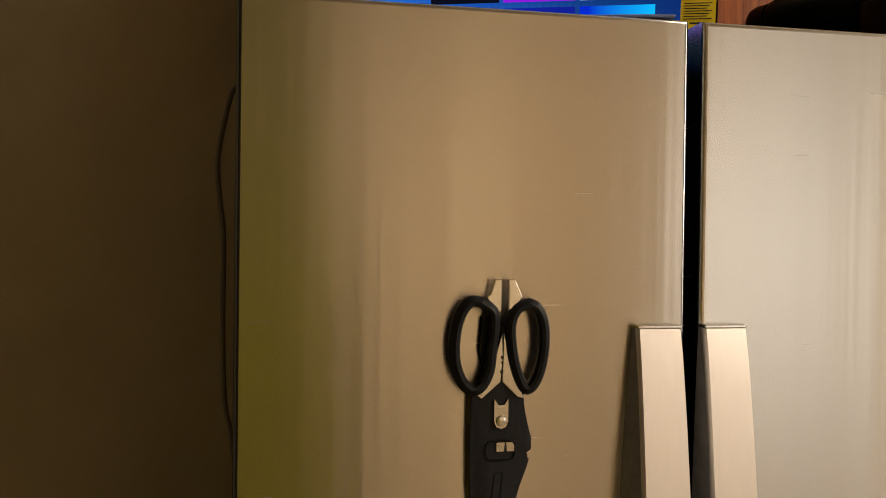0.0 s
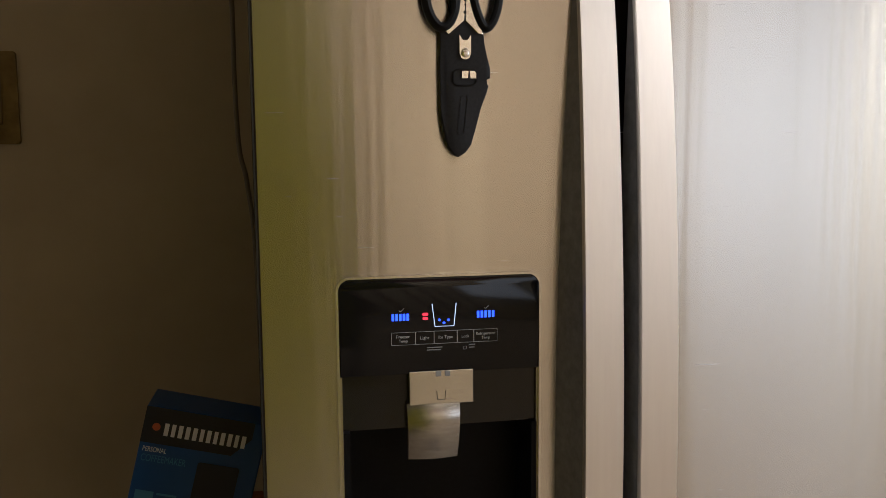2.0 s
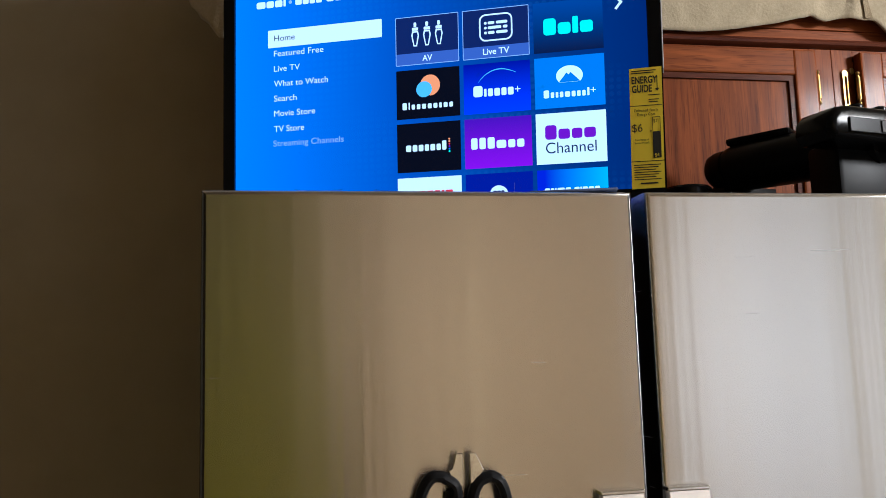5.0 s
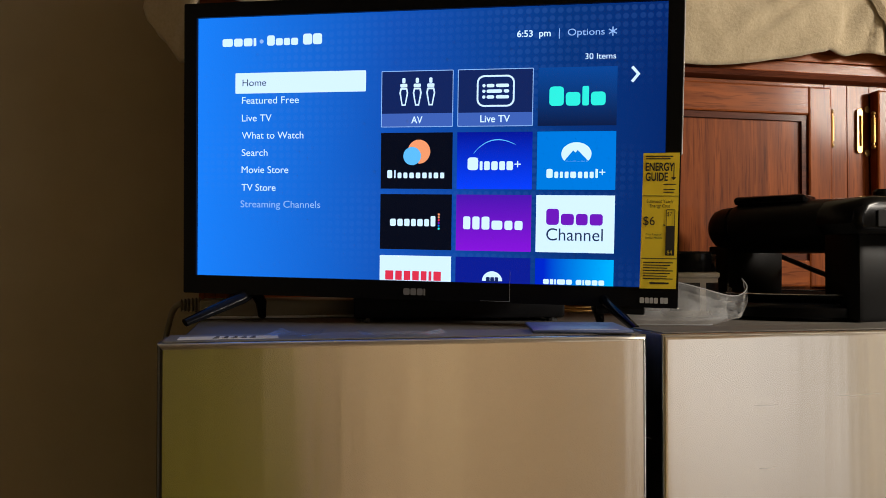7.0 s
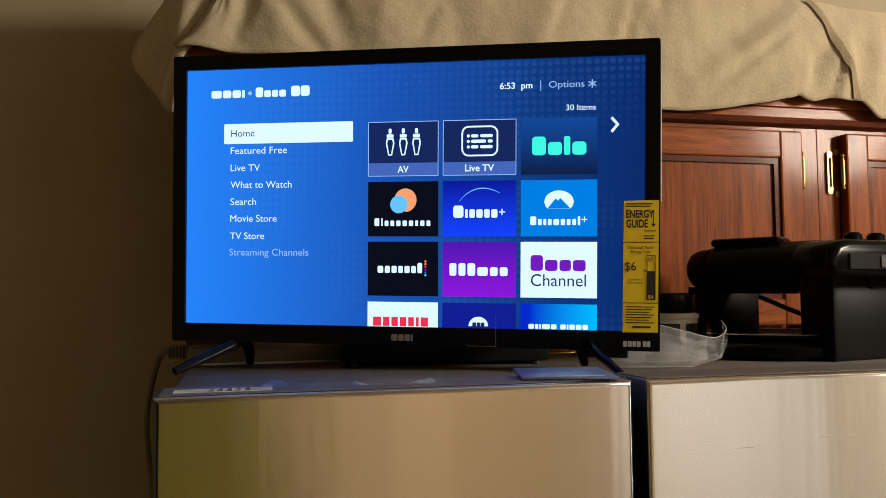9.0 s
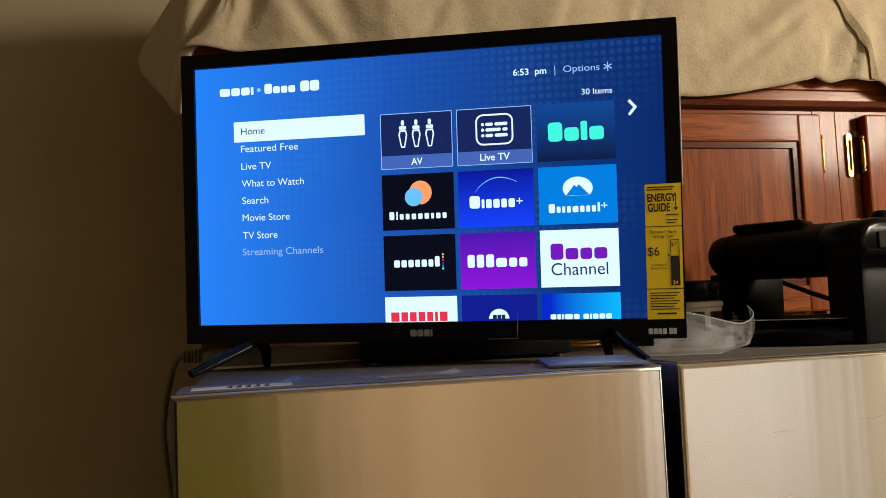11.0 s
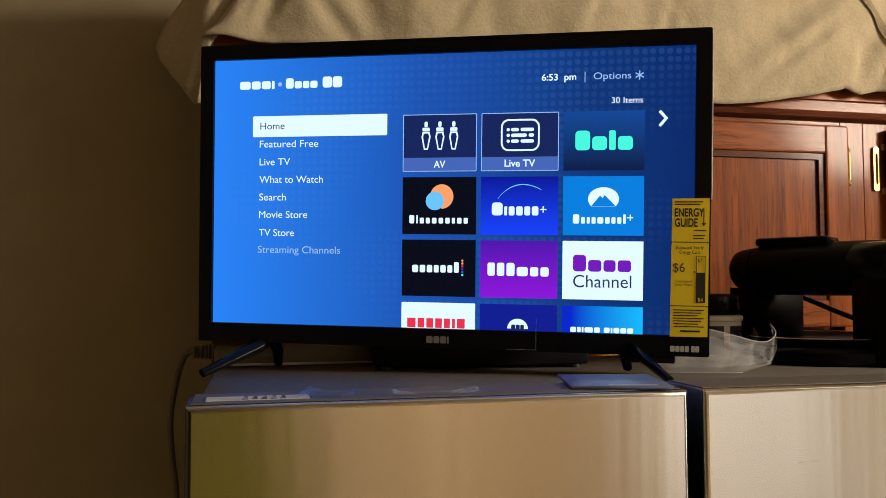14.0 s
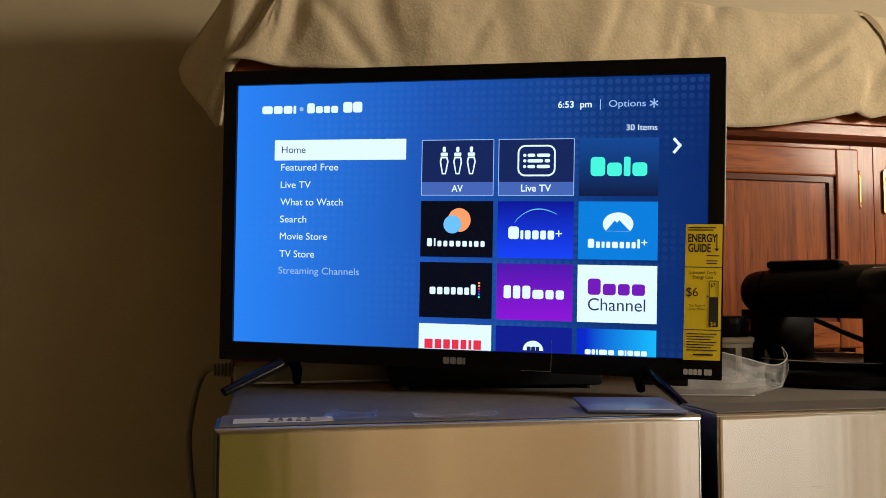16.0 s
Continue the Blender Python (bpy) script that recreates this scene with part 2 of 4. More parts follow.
TILE_ROYAL = gradient("lit_tile_royal", (0.012, 0.05, 0.80), (0.004, 0.008, 0.26), 0.159, 0.22, 2)[0]
TILE_AZURE = gradient("lit_tile_azure", (0.004, 0.02, 0.5), (0.02, 0.45, 0.85), 0.14, 0.215, 0)[0]
TILE_VIOLET = gradient("lit_tile_violet", (0.24, 0.008, 0.58), (0.07, 0.008, 0.36), 0.092, 0.152, 2)[0]


# ---- mesh helpers ----
def part(name, bm, mat, parent=None, label="", smooth=False, grain=False):
    bmesh.ops.recalc_face_normals(bm, faces=bm.faces)
    if grain:
        uv = bm.loops.layers.uv.new("grain")
        for f in bm.faces:
            for l in f.loops:
                l[uv].uv = (l.vert.co.z, l.vert.co.x + l.vert.co.y)
    me = bpy.data.meshes.new(name)
    bm.to_mesh(me)
    bm.free()
    me.materials.append(mat)
    if smooth:
        me.shade_smooth()
        me.set_sharp_from_angle(angle=radians(40))
        if grain:
            for p in me.polygons:
                p.use_smooth = p.area < 0.004
    ob = new(name, me)
    if parent:
        ob.parent = parent
    if label:
        ob["label"] = label
    return ob


def thing(name, m, label, category, group=""):
    ob = new(name)
    ob.empty_display_size = 0.05
    ob.matrix_world = m
    return tagged(ob, label, category, group)


def box(x0, x1, y0, y1, z0, z1, bevel=0.0, bm=None, seg=2):
    bm = bm or bmesh.new()
    made = bmesh.ops.create_cube(bm, size=1.0)["verts"]
    for v in made:
        v.co = Vector((x0 + (x1 - x0) * (v.co.x + 0.5), y0 + (y1 - y0) * (v.co.y + 0.5), z0 + (z1 - z0) * (v.co.z + 0.5)))
    if bevel:
        edges = list({e for v in made for e in v.link_edges})
        bmesh.ops.bevel(bm, geom=edges, offset=bevel, segments=seg, affect="EDGES", profile=0.5)
    return bm


def rr(x0, x1, z0, z1, r, n=5):
    """A rounded rectangle's outline."""
    pts = []
    for cx, cz, a in ((x1 - r, z1 - r, 0), (x0 + r, z1 - r, 90), (x0 + r, z0 + r, 180), (x1 - r, z0 + r, 270)):
        for i in range(n + 1):
            q = radians(a + 90 * i / n)
            pts.append((cx + r * math.cos(q), cz + r * math.sin(q)))
    return pts


def oval(cx, cz, rx, rz, n=32, a0=0, a1=360):
    full = a1 - a0 == 360
    return [(cx + rx * math.cos(radians(a0 + (a1 - a0) * i / (n if full else n - 1))), cz + rz * math.sin(radians(a0 + (a1 - a0) * i / (n if full else n - 1)))) for i in range(n)]


def prism(outline, y0, y1, bevel=0.0, bm=None, seg=2):
    """An outline in x and z, given depth from y0 (front) to y1; the front rim may be bevelled."""
    bm = bm or bmesh.new()
    front = [bm.verts.new((x, y0, z)) for x, z in outline]
    back = [bm.verts.new((x, y1, z)) for x, z in outline]
    f = bm.faces.new(front)
    bm.faces.new(back[::-1])
    n = len(outline)
    for i in range(n):
        bm.faces.new((front[i], back[i], back[(i + 1) % n], front[(i + 1) % n]))
    if bevel:
        bmesh.ops.bevel(bm, geom=list(f.edges), offset=bevel, segments=seg, affect="EDGES", profile=0.5)
    return bm


def flat(outline, y, bm=None):
    bm = bm or bmesh.new()
    bm.faces.new([bm.verts.new((x, y, z)) for x, z in outline])
    return bm


def ring(outer, inner, y0, y1, bm=None):
    """A frame between two outlines of as many points, from y0 to y1."""
    bm = bm or bmesh.new()
    n = len(outer)
    rows = [[bm.verts.new((x, y, z)) for x, z in o] for o, y in ((outer, y0), (inner, y0), (inner, y1), (outer, y1))]
    for a, b in ((0, 1), (1, 2), (2, 3), (3, 0)):
        for i in range(n):
            bm.faces.new((rows[a][i], rows[a][(i + 1) % n], rows[b][(i + 1) % n], rows[b][i]))
    return bm


def smooth_path(points, steps=8):
    pts = [Vector(p) for p in points]
    out = []
    for i in range(len(pts) - 1):
        p0, p1, p2, p3 = pts[max(i - 1, 0)], pts[i], pts[i + 1], pts[min(i + 2, len(pts) - 1)]
        for k in range(steps):
            t = k / steps
            out.append(0.5 * (2 * p1 + (p2 - p0) * t + (2 * p0 - 5 * p1 + 4 * p2 - p3) * t * t + (3 * p1 - p0 - 3 * p2 + p3) * t ** 3))
    return out + [pts[-1]]


def tube(points, radius, n=10, closed=False, bm=None, squash=1.0):
    bm = bm or bmesh.new()
    pts = [Vector(p) for p in points]
    rings = []
    count = len(pts)
    side = None
    for i, p in enumerate(pts):
        a = pts[(i - 1) % count] if closed or i else p
        b = pts[(i + 1) % count] if closed or i < count - 1 else p
        t = (b - a).normalized()
        if side is None:
            side = t.cross(Vector((0.13, 1, 0.21))).normalized()
        side = (side - t * side.dot(t)).normalized()
        up = t.cross(side)
        r = radius[i] if isinstance(radius, list) else radius
        rings.append([bm.verts.new(p + side * r * math.cos(2 * math.pi * k / n) + up * r * squash * math.sin(2 * math.pi * k / n)) for k in range(n)])
    for i in range(count if closed else count - 1):
        a, b = rings[i], rings[(i + 1) % count]
        if closed and i == count - 1:
            best = min(range(n), key=lambda s: (a[0].co - b[s].co).length)
            b = b[best:] + b[:best]
        for k in range(n):
            bm.faces.new((a[k], a[(k + 1) % n], b[(k + 1) % n], b[k]))
    if not closed:
        bm.faces.new(rings[0][::-1])
        bm.faces.new(rings[-1])
    return bm


def lathe(profile, cx, cy, n=36, bm=None):
    """Rings of (radius, z) round an upright axis."""
    bm = bm or bmesh.new()
    rows = [[bm.verts.new((cx + r * math.cos(2 * math.pi * k / n), cy + r * math.sin(2 * math.pi * k / n), z)) for k in range(n)] for r, z in profile]
    for a, b in zip(rows, rows[1:]):
        for k in range(n):
            bm.faces.new((a[k], a[(k + 1) % n], b[(k + 1) % n], b[k]))
    bm.faces.new(rows[0][::-1])
    bm.faces.new(rows[-1])
    return bm


def lettering(body, x0, x1, z0, z1, y, mat, parent, name="lettering", bold=0.0):
    """Flat letters that fill x0..x1 and stand on z0, their capitals reaching z1."""
    cu = bpy.data.curves.new("letters", "FONT")
    cu.body, cu.offset = body, bold
    tmp = new("letters", cu)
    me = bpy.data.meshes.new_from_object(tmp)
    bpy.data.objects.remove(tmp)
    xs = [v.co.x for v in me.vertices]
    lo, hi = min(xs), max(xs)
    for v in me.vertices:
        v.co = Vector((x0 + (v.co.x - lo) / (hi - lo) * (x1 - x0), y, z0 + v.co.y / 0.69 * (z1 - z0)))
    me.name = name
    me.materials.clear()
    me.materials.append(mat)
    ob = new(name, me)
    ob.parent = parent
    return ob


def bars(x0, x1, z0, z1, widths, y, mat, parent, name="mark_bar", r=0.25, tall=()):
    """Plain rounded bars in a row, of the size of writing that is not spelt out."""
    gap = (x1 - x0) * 0.035
    unit = (x1 - x0 - gap * (len(widths) - 1)) / sum(widths)
    x = x0
    for i, w in enumerate(widths):
        top = z1 if (not tall or i in tall) else z0 + (z1 - z0) * 0.7
        rad = min(w * unit, top - z0) * r
        part(name, flat(rr(x, x + w * unit, z0, top, rad, 3), y), mat, parent)
        x += w * unit + gap


def lines(x0, x1, tops, h, y, mat, parent, name="small_print"):
    bm = bmesh.new()
    for i, z in enumerate(tops):
        inset = (x1 - x0) * (0.03 + 0.09 * ((i * 7) % 3))
        flat([(x0, z - h), (x1 - inset, z - h), (x1 - inset, z), (x0, z)], y, bm)
    return part(name, bm, mat, parent)


def piecewise(pts, x):
    xs, zs = zip(*pts)
    return float(np.interp(x, xs, zs))


# ---- setting ----
WALL_X, NOOK_X, BACK_Y, TOP_Z = -0.615, -1.6, 0.78, 2.46


def slab(name, mat, *size):
    return tagged(part(name, box(*size), mat), kind="structure")


slab("floor", FLOOR, -1.8, 3.1, -3.6, 0.95, -0.1, 0.0)
tagged(part("ceiling", box(-1.8, 3.1, -3.6, 0.95, TOP_Z, TOP_Z + 0.1), CEILING), kind="structure")
slab("wall_west", PAINT, WALL_X - 0.12, WALL_X, -3.4, -1.2, 0.0, TOP_Z)
slab("wall_return", PAINT, NOOK_X, WALL_X - 0.12, -1.32, -1.2, 0.0, TOP_Z)
slab("wall_nook", PAINT, NOOK_X - 0.12, NOOK_X, -1.32, BACK_Y, 0.0, TOP_Z)
slab("wall_north", PAINT, NOOK_X - 0.12, 3.0, BACK_Y, BACK_Y + 0.12, 0.0, TOP_Z)
slab("wall_east", PAINT, 2.9, 3.02, -3.4, BACK_Y, 0.0, TOP_Z)
for size in ((WALL_X - 0.12, 1.62, 0.0, TOP_Z), (2.88, 3.02, 0.0, TOP_Z), (1.62, 2.88, 0.0, 0.70), (1.62, 2.88, 2.32, TOP_Z)):
    slab("wall_south", PAINT_REAR_LIT, size[0], size[1], -3.52, -3.4, size[2], size[3])
win = tagged(part("added_window_1", ring(rr(1.60, 2.90, 0.68, 2.34, 0.003, 1), rr(1.66, 2.84, 0.74, 2.28, 0.003, 1), -3.395, -3.365), PAINT_REAR_LIT), kind="structure")
part("pane", box(1.62, 2.88, -3.50, -3.49, 0.70, 2.32), PAPER, win)


def folds(name, run, z0, z1, mat, label, category):
    """Cloth hanging in waves along a line of plan points."""
    bm = bmesh.new()
    cols = []
    for i, (x, y, nx, ny) in enumerate(run):
        wave = 0.022 * math.sin(i * 0.75) + 0.008 * math.sin(i * 2.1 + 1)
        cols.append([bm.verts.new((x + nx * wave * (1 - 0.3 * k / 6), y + ny * wave * (1 - 0.3 * k / 6), z0 + (z1 - z0) * k / 6)) for k in range(7)])
    for a, b in zip(cols, cols[1:]):
        for k in range(6):
            bm.faces.new((a[k], b[k], b[k + 1], a[k + 1]))
    ob = tagged(part(name, bm, mat, smooth=True), label, category)
    ob.modifiers.new("thickness", "SOLIDIFY").thickness = 0.004
    return ob


# added corner cloths, seen in the steel alone; dark olive shades the reflection
folds("curtain", [(-0.575, -1.3 - 1.95 * k / 120, 1, 0) for k in range(120)] + [(-0.575 + 0.395 * k / 40, -3.27, 0, 1) for k in range(41)], 0.05, 2.40, GREEN, "olive curtain added in the room corner to darken the door's reflection", "curtain")
rack = thing("stand_in_rack", pose(-0.41, -1.15, 0), "slim dark rack added to hold the cloth that stands in for a shirt", "rack")
for x in (-0.40, 0.21):
    part("post", tube([(x, 0, 0.0), (x, 0, 1.548)], 0.011, 12), BLACK, rack, smooth=True)
    part("foot", box(x - 0.015, x + 0.015, -0.14, 0.14, 0.0, 0.02, 0.004), BLACK, rack)
part("rail", tube([(-0.389, 0, 1.533), (0.199, 0, 1.533)], 0.009, 12), BLACK, rack, smooth=True)
folds("shirt_stand_in", [(-0.795 + 0.58 * k / 60, -1.135, 0, 0.6) for k in range(61)], 0.42, 1.54, LIME, "yellow-green cloth standing in for the shirt reflected in the steel", "cloth")

# unseen panelled closet front along the rear wall; broad joints streak the steel
closet = thing("closet_front", pose(0, -3.4, 0), "tan painted closet front with upright panels, seen only as reflected streaks", "closet")
edges = (0.02, 0.335, 0.75, 1.02, 1.25, 1.50)
for a, b in zip(edges, edges[1:]):
    part("closet_panel", box(a + 0.041, b - 0.041, 0.002, 0.034, 0.04, 2.12, 0.004), PAINT_REAR_LIT, closet)
part("header", box(-0.57, 1.55, 0.002, 0.05, 2.13, 2.455, 0.004), OAK_DARK, closet, "dark board added to darken the doors' upper reflection")
for x in edges:
    part("streak_joint", box(x - 0.0405, x + 0.0405, 0.002, 0.010, 0.04, 2.12), OAK_DARK, closet, "joint widened and darkened to make a streak in the steel")

# ---- refrigerator ----
FRIDGE_TOP = 1.742
fridge = thing("refrigerator", pose(0, 0, 0), "stainless steel side-by-side refrigerator with water dispenser", "refrigerator")
part("cabinet", box(-0.394, 0.508, 0.078, 0.75, 0.03, FRIDGE_TOP, 0.004), CABINET, fridge, "grey enamelled cabinet", True)
part("kick_plate", box(-0.38, 0.49, 0.03, 0.08, 0.015, 0.095, 0.004), GASKET, fridge)
for x in (-0.37, 0.45):
    part("foot", lathe(((0.02, 0.0), (0.02, 0.03), (0.012, 0.032)), x, 0.12, 16), GASKET, fridge)


def door_panel(x0, x1, z0, z1, hole=None, depth=0.068):
    """A door sheet with a softly rounded rim, pierced where the dispenser sits."""
    bm = bmesh.new()
    xs, zs = [x0, x1], [z0, z1]
    if hole:
        xs, zs = [x0, hole[0], hole[1], x1], [z0, hole[2], hole[3], z1]
    front = [[bm.verts.new((x, 0, z)) for z in zs] for x in xs]
    back = [[bm.verts.new((x, depth, z)) for z in zs] for x in xs]
    nx, nz = len(xs) - 1, len(zs) - 1
    for i in range(nx):
        for j in range(nz):
            if hole and i == 1 and j == 1:
                continue
            for g in (front, back):
                bm.faces.new((g[i][j], g[i + 1][j], g[i + 1][j + 1], g[i][j + 1]))
    rim = [(i, 0) for i in range(nx)] + [(nx, j) for j in range(nz)] + [(i, nz) for i in range(nx, 0, -1)] + [(0, j) for j in range(nz, 0, -1)]
    loops = [rim]
    if hole:
        loops.append([(1, 1), (1, 2), (2, 2), (2, 1)])
    for loop in loops:
        for (a, b), (c, d) in zip(loop, loop[1:] + loop[:1]):
            bm.faces.new((front[a][b], front[c][d], back[c][d], back[a][b]))
    bmesh.ops.recalc_face_normals(bm, faces=bm.faces)
    pick = [e for e in bm.edges if all(abs(v.co.y) < 1e-6 for v in e.verts) and (all(abs(v.co.x - x0) < 1e-6 for v in e.verts) or all(abs(v.co.x - x1) < 1e-6 for v in e.verts) or all(abs(v.co.z - z1) < 1e-6 for v in e.verts) or all(abs(v.co.z - z0) < 1e-6 for v in e.verts))]
    bmesh.ops.bevel(bm, geom=pick, offset=0.0045, segments=4, affect="EDGES", profile=0.5)
    return bm


DISP = (-0.3102, -0.094, 0.7955, 1.1595)
left_door = part("freezer_door", door_panel(-0.397, -0.003, 0.10, 1.75, DISP), STEEL, fridge, "brushed steel freezer door", True, True)
left_door.data.materials.append(STEEL_RIM_SHADED)
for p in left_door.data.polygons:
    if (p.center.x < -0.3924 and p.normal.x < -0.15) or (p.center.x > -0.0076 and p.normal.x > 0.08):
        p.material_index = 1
right_door = part("fridge_door", door_panel(0.0105, 0.512, 0.10, 1.75), STEEL, fridge, "brushed steel refrigerator door", True, True)
for x0, x1 in ((-0.392, -0.008), (0.016, 0.506)):
    part("door_gasket", box(x0, x1, 0.0685, 0.0775, 0.105, 1.738, 0.002), GASKET, fridge)


def handle(name, x0, x1, lean, owner):
    """A tall bowed pull: a flat steel strip on dark tapering flanks."""
    strip, flank = bmesh.new(), bmesh.new()
    rows, sides = [], []
    n = 48
    for i in range(n + 1):
        z = 1.475 + (0.36 - 1.475) * i / n
        f = math.sin(math.pi * (i / n) ** 0.93) ** 0.88 if 0 < i < n else 0.0
        y = -0.010 - 0.047 * f
        shift = 0.004 * f
        rows.append([strip.verts.new(p) for p in ((x0 - shift, y, z), (x0 - shift + 0.0015, y - 0.0025, z), (x1 - 0.0015, y - 0.0025, z), (x1, y, z), (x1, y + 0.004, z), (x0 - shift, y + 0.004, z))])
        sides.append([flank.verts.new(p) for p in ((x0 - shift + 0.0012, y + 0.004, z), (x1 - 0.003, y + 0.004, z), (x1 - 0.001, -0.0005, z), (x0 - lean * f, -0.0005, z))])
    for bm, rr_ in ((strip, rows), (flank, sides)):
        for a, b in zip(rr_, rr_[1:]):
            for k in range(len(a)):
                bm.faces.new((a[k], a[(k + 1) % len(a)], b[(k + 1) % len(a)], b[k]))
        bm.faces.new(rr_[0])
        bm.faces.new(rr_[-1][::-1])
    h = part(name, strip, SATIN, owner, "bowed brushed steel pull", True, True)
    part("flank", flank, FLANK, h, "grey satin metal flank", True, True)
    part("end_cap", box(x0, x1, -0.0128, -0.0005, 1.4752, 1.4785, 0.001), BLADE, h, "bright end cap")
    return h


for x0, x1, owner in ((-0.394, -0.006, left_door), (0.014, 0.508, right_door)):
    part("top_cap", box(x0, x1, 0.008, 0.066, 1.7502, 1.7512, 0.0004), CABINET, owner, "grey plastic cap along the top")


handle("handle", -0.0535, -0.0125, 0.018, left_door)
handle("handle", 0.0095, 0.0500, 0.008, right_door)

# ---- water and ice dispenser in the freezer door ----
dispenser = part("dispenser_frame", ring(rr(-0.3156, -0.0898, 0.7790, 1.1653, 0.0145), rr(-0.3128, -0.0923, 0.7815, 1.1629, 0.0125), -0.0052, 0.004), BLADE, left_door, "thin bright metal rim", True)
control = part("control_panel", prism([(-0.3126, 1.0575), (-0.0925, 1.0575)] + oval(-0.1045, 1.1507, 0.012, 0.012, 7, 0, 90) + oval(-0.3006, 1.1507, 0.012, 0.012, 7, 90, 180), -0.0055, 0.012, 0.0015), GLASS_BLACK, left_door, "glossy black control panel", True)
# hollow behind the panel: lip, back, cheeks, floor
part("dispenser_lip", prism([(-0.3100, 0.9955), (-0.0942, 0.9955), (-0.0942, 1.0573), (-0.3100, 1.0573)], 0.004, 0.014), LIP, left_door)
part("hollow_back", box(-0.3100, -0.0942, 0.062, 0.066, 0.7975, 0.9955), BLACK, left_door)
for a, b in ((-0.3100, -0.3030), (-0.100, -0.0942)):
    part("hollow_cheek", box(a, b, -0.003, 0.0618, 0.7975, 0.9950), BLACK, left_door)
part("drip_tray", box(-0.3028, -0.1002, -0.004, 0.0618, 0.7975, 0.8105, 0.002), BLACK, left_door)
part("spout_cover", prism([(-0.2385, 1.0230), (-0.1675, 1.0230), (-0.1675, 1.0605), (-0.2385, 1.0605)], -0.0075, 0.0, 0.001), BLADE, left_door, "brushed steel spout cover")
bm = bmesh.new()
rows = []
for i in range(9):
    v = i / 8
    z = 1.0240 - 0.064 * v
    inset = 0.0006 + 0.002 * v
    bulge = -0.010 + 0.016 * (2 * v - 0.6) ** 2 * (1 if v < 0.3 else 0.35)
    rows.append([bm.verts.new((-0.2420 + inset + (0.0600 - 2 * inset) * k / 8, bulge - 0.004 * math.sin(math.pi * k / 8), z)) for k in range(9)])
for a, b in zip(rows, rows[1:]):
    for k in range(8):
        bm.faces.new((a[k], a[k + 1], b[k + 1], b[k]))
bmesh.ops.solidify(bm, geom=bm.faces[:], thickness=0.003)
paddle = part("dispenser_paddle", bm, BLADE, left_door, "curved steel paddle", True)
part("paddle_arm", box(-0.222, -0.204, 0.0, 0.0615, 0.9955, 1.0175, 0.002), BLACK, left_door)

Y = -0.0062
for a, b in ((-0.2565, -0.2365), (-0.163, -0.142)):
    bm = bmesh.new()
    for i in range(5):
        x = a + (b - a) * i / 5
        flat([(x, 1.1167), (x + 0.0028, 1.1167), (x + 0.0028, 1.1243), (x, 1.1243)], Y, bm)
    part("level_lamp", bm, LED_BLUE, control, "row of blue level lights")
    part("tick", tube([(a + 0.008, Y, 1.1280), (a + 0.0098, Y, 1.1265), (a + 0.0135, Y, 1.1300)], 0.0003, 4), PRINT_DIM, control)
bm = flat(rr(-0.2232, -0.2168, 1.1210, 1.1245, 0.0015, 3), Y)
flat([(-0.2228, 1.1167), (-0.2172, 1.1167), (-0.2172, 1.1198), (-0.2228, 1.1198)], Y, bm)
part("warning_lamp", bm, LED_RED, control, "red warning light")
part("cup_symbol", tube([(-0.2125, Y, 1.1340), (-0.2095, Y, 1.1090), (-0.1885, Y, 1.1090), (-0.1860, Y, 1.1340)], 0.0005, 5), LED_WHITE, control)
for x, z, a in ((-0.2045, 1.1160, 25), (-0.1995, 1.1127, 0), (-0.1945, 1.1157, 50)):
    q = [(x + 0.0018 * math.cos(radians(a + 90 * k)), z + 0.0018 * math.sin(radians(a + 90 * k))) for k in range(4)]
    part("ice_symbol", flat(q, Y), LED_BLUE, control)
cells = (-0.2570, -0.2310, -0.2105, -0.1850, -0.1665, -0.1400)
for a, b in zip(cells, cells[1:]):
    part("button_outline", ring(rr(a, b, 1.0900, 1.1040, 0.0004, 1), rr(a + 0.0003, b - 0.0003, 1.0903, 1.1037, 0.0003, 1), Y, Y + 0.0003), PRINT_DIM, control)
for body, x0, x1, z0 in (("Freezer", -0.2515, -0.2370, 1.0977), ("Temp", -0.2490, -0.2395, 1.0930), ("Light", -0.2255, -0.2160, 1.0955), ("Ice Type", -0.2055, -0.1900, 1.0955), ("Lock", -0.1800, -0.1715, 1.0955), ("Refrigerator", -0.1640, -0.1425, 1.0977), ("Temp", -0.1580, -0.1485, 1.0930)):
    lettering(body, x0, x1, z0, z0 + 0.0032, Y, PRINT_DIM, control)
lines(-0.2185, -0.2010, (1.0867, 1.0840), 0.0012, Y, GREY_PRINT, control)
lines(-0.1720, -0.1650, (1.0880, 1.0850), 0.0012, Y, GREY_PRINT, control)
part("lock_symbol", ring(rr(-0.1785, -0.1745, 1.0823, 1.0860, 0.0004, 2), rr(-0.1781, -0.1749, 1.0827, 1.0856, 0.0003, 2), Y, Y + 0.0002), GREY_PRINT, control)
part("glass_symbol", tube([(-0.2085, -0.0078, 1.0380), (-0.2075, -0.0078, 1.0280), (-0.1995, -0.0078, 1.0280), (-0.1985, -0.0078, 1.0380)], 0.0004, 4), INK, left_door)
for x in (-0.2065, -0.1965):
    part("spout", box(x - 0.003, x + 0.003, -0.0085, -0.0072, 1.0540, 1.0600, 0.0006), GREY_PRINT, left_door)
for x, z, a in ((-0.2170, 0.9820, 20), (-0.2105, 0.9815, 0), (-0.2150, 0.9765, 45), (-0.2085, 0.9755, 10)):
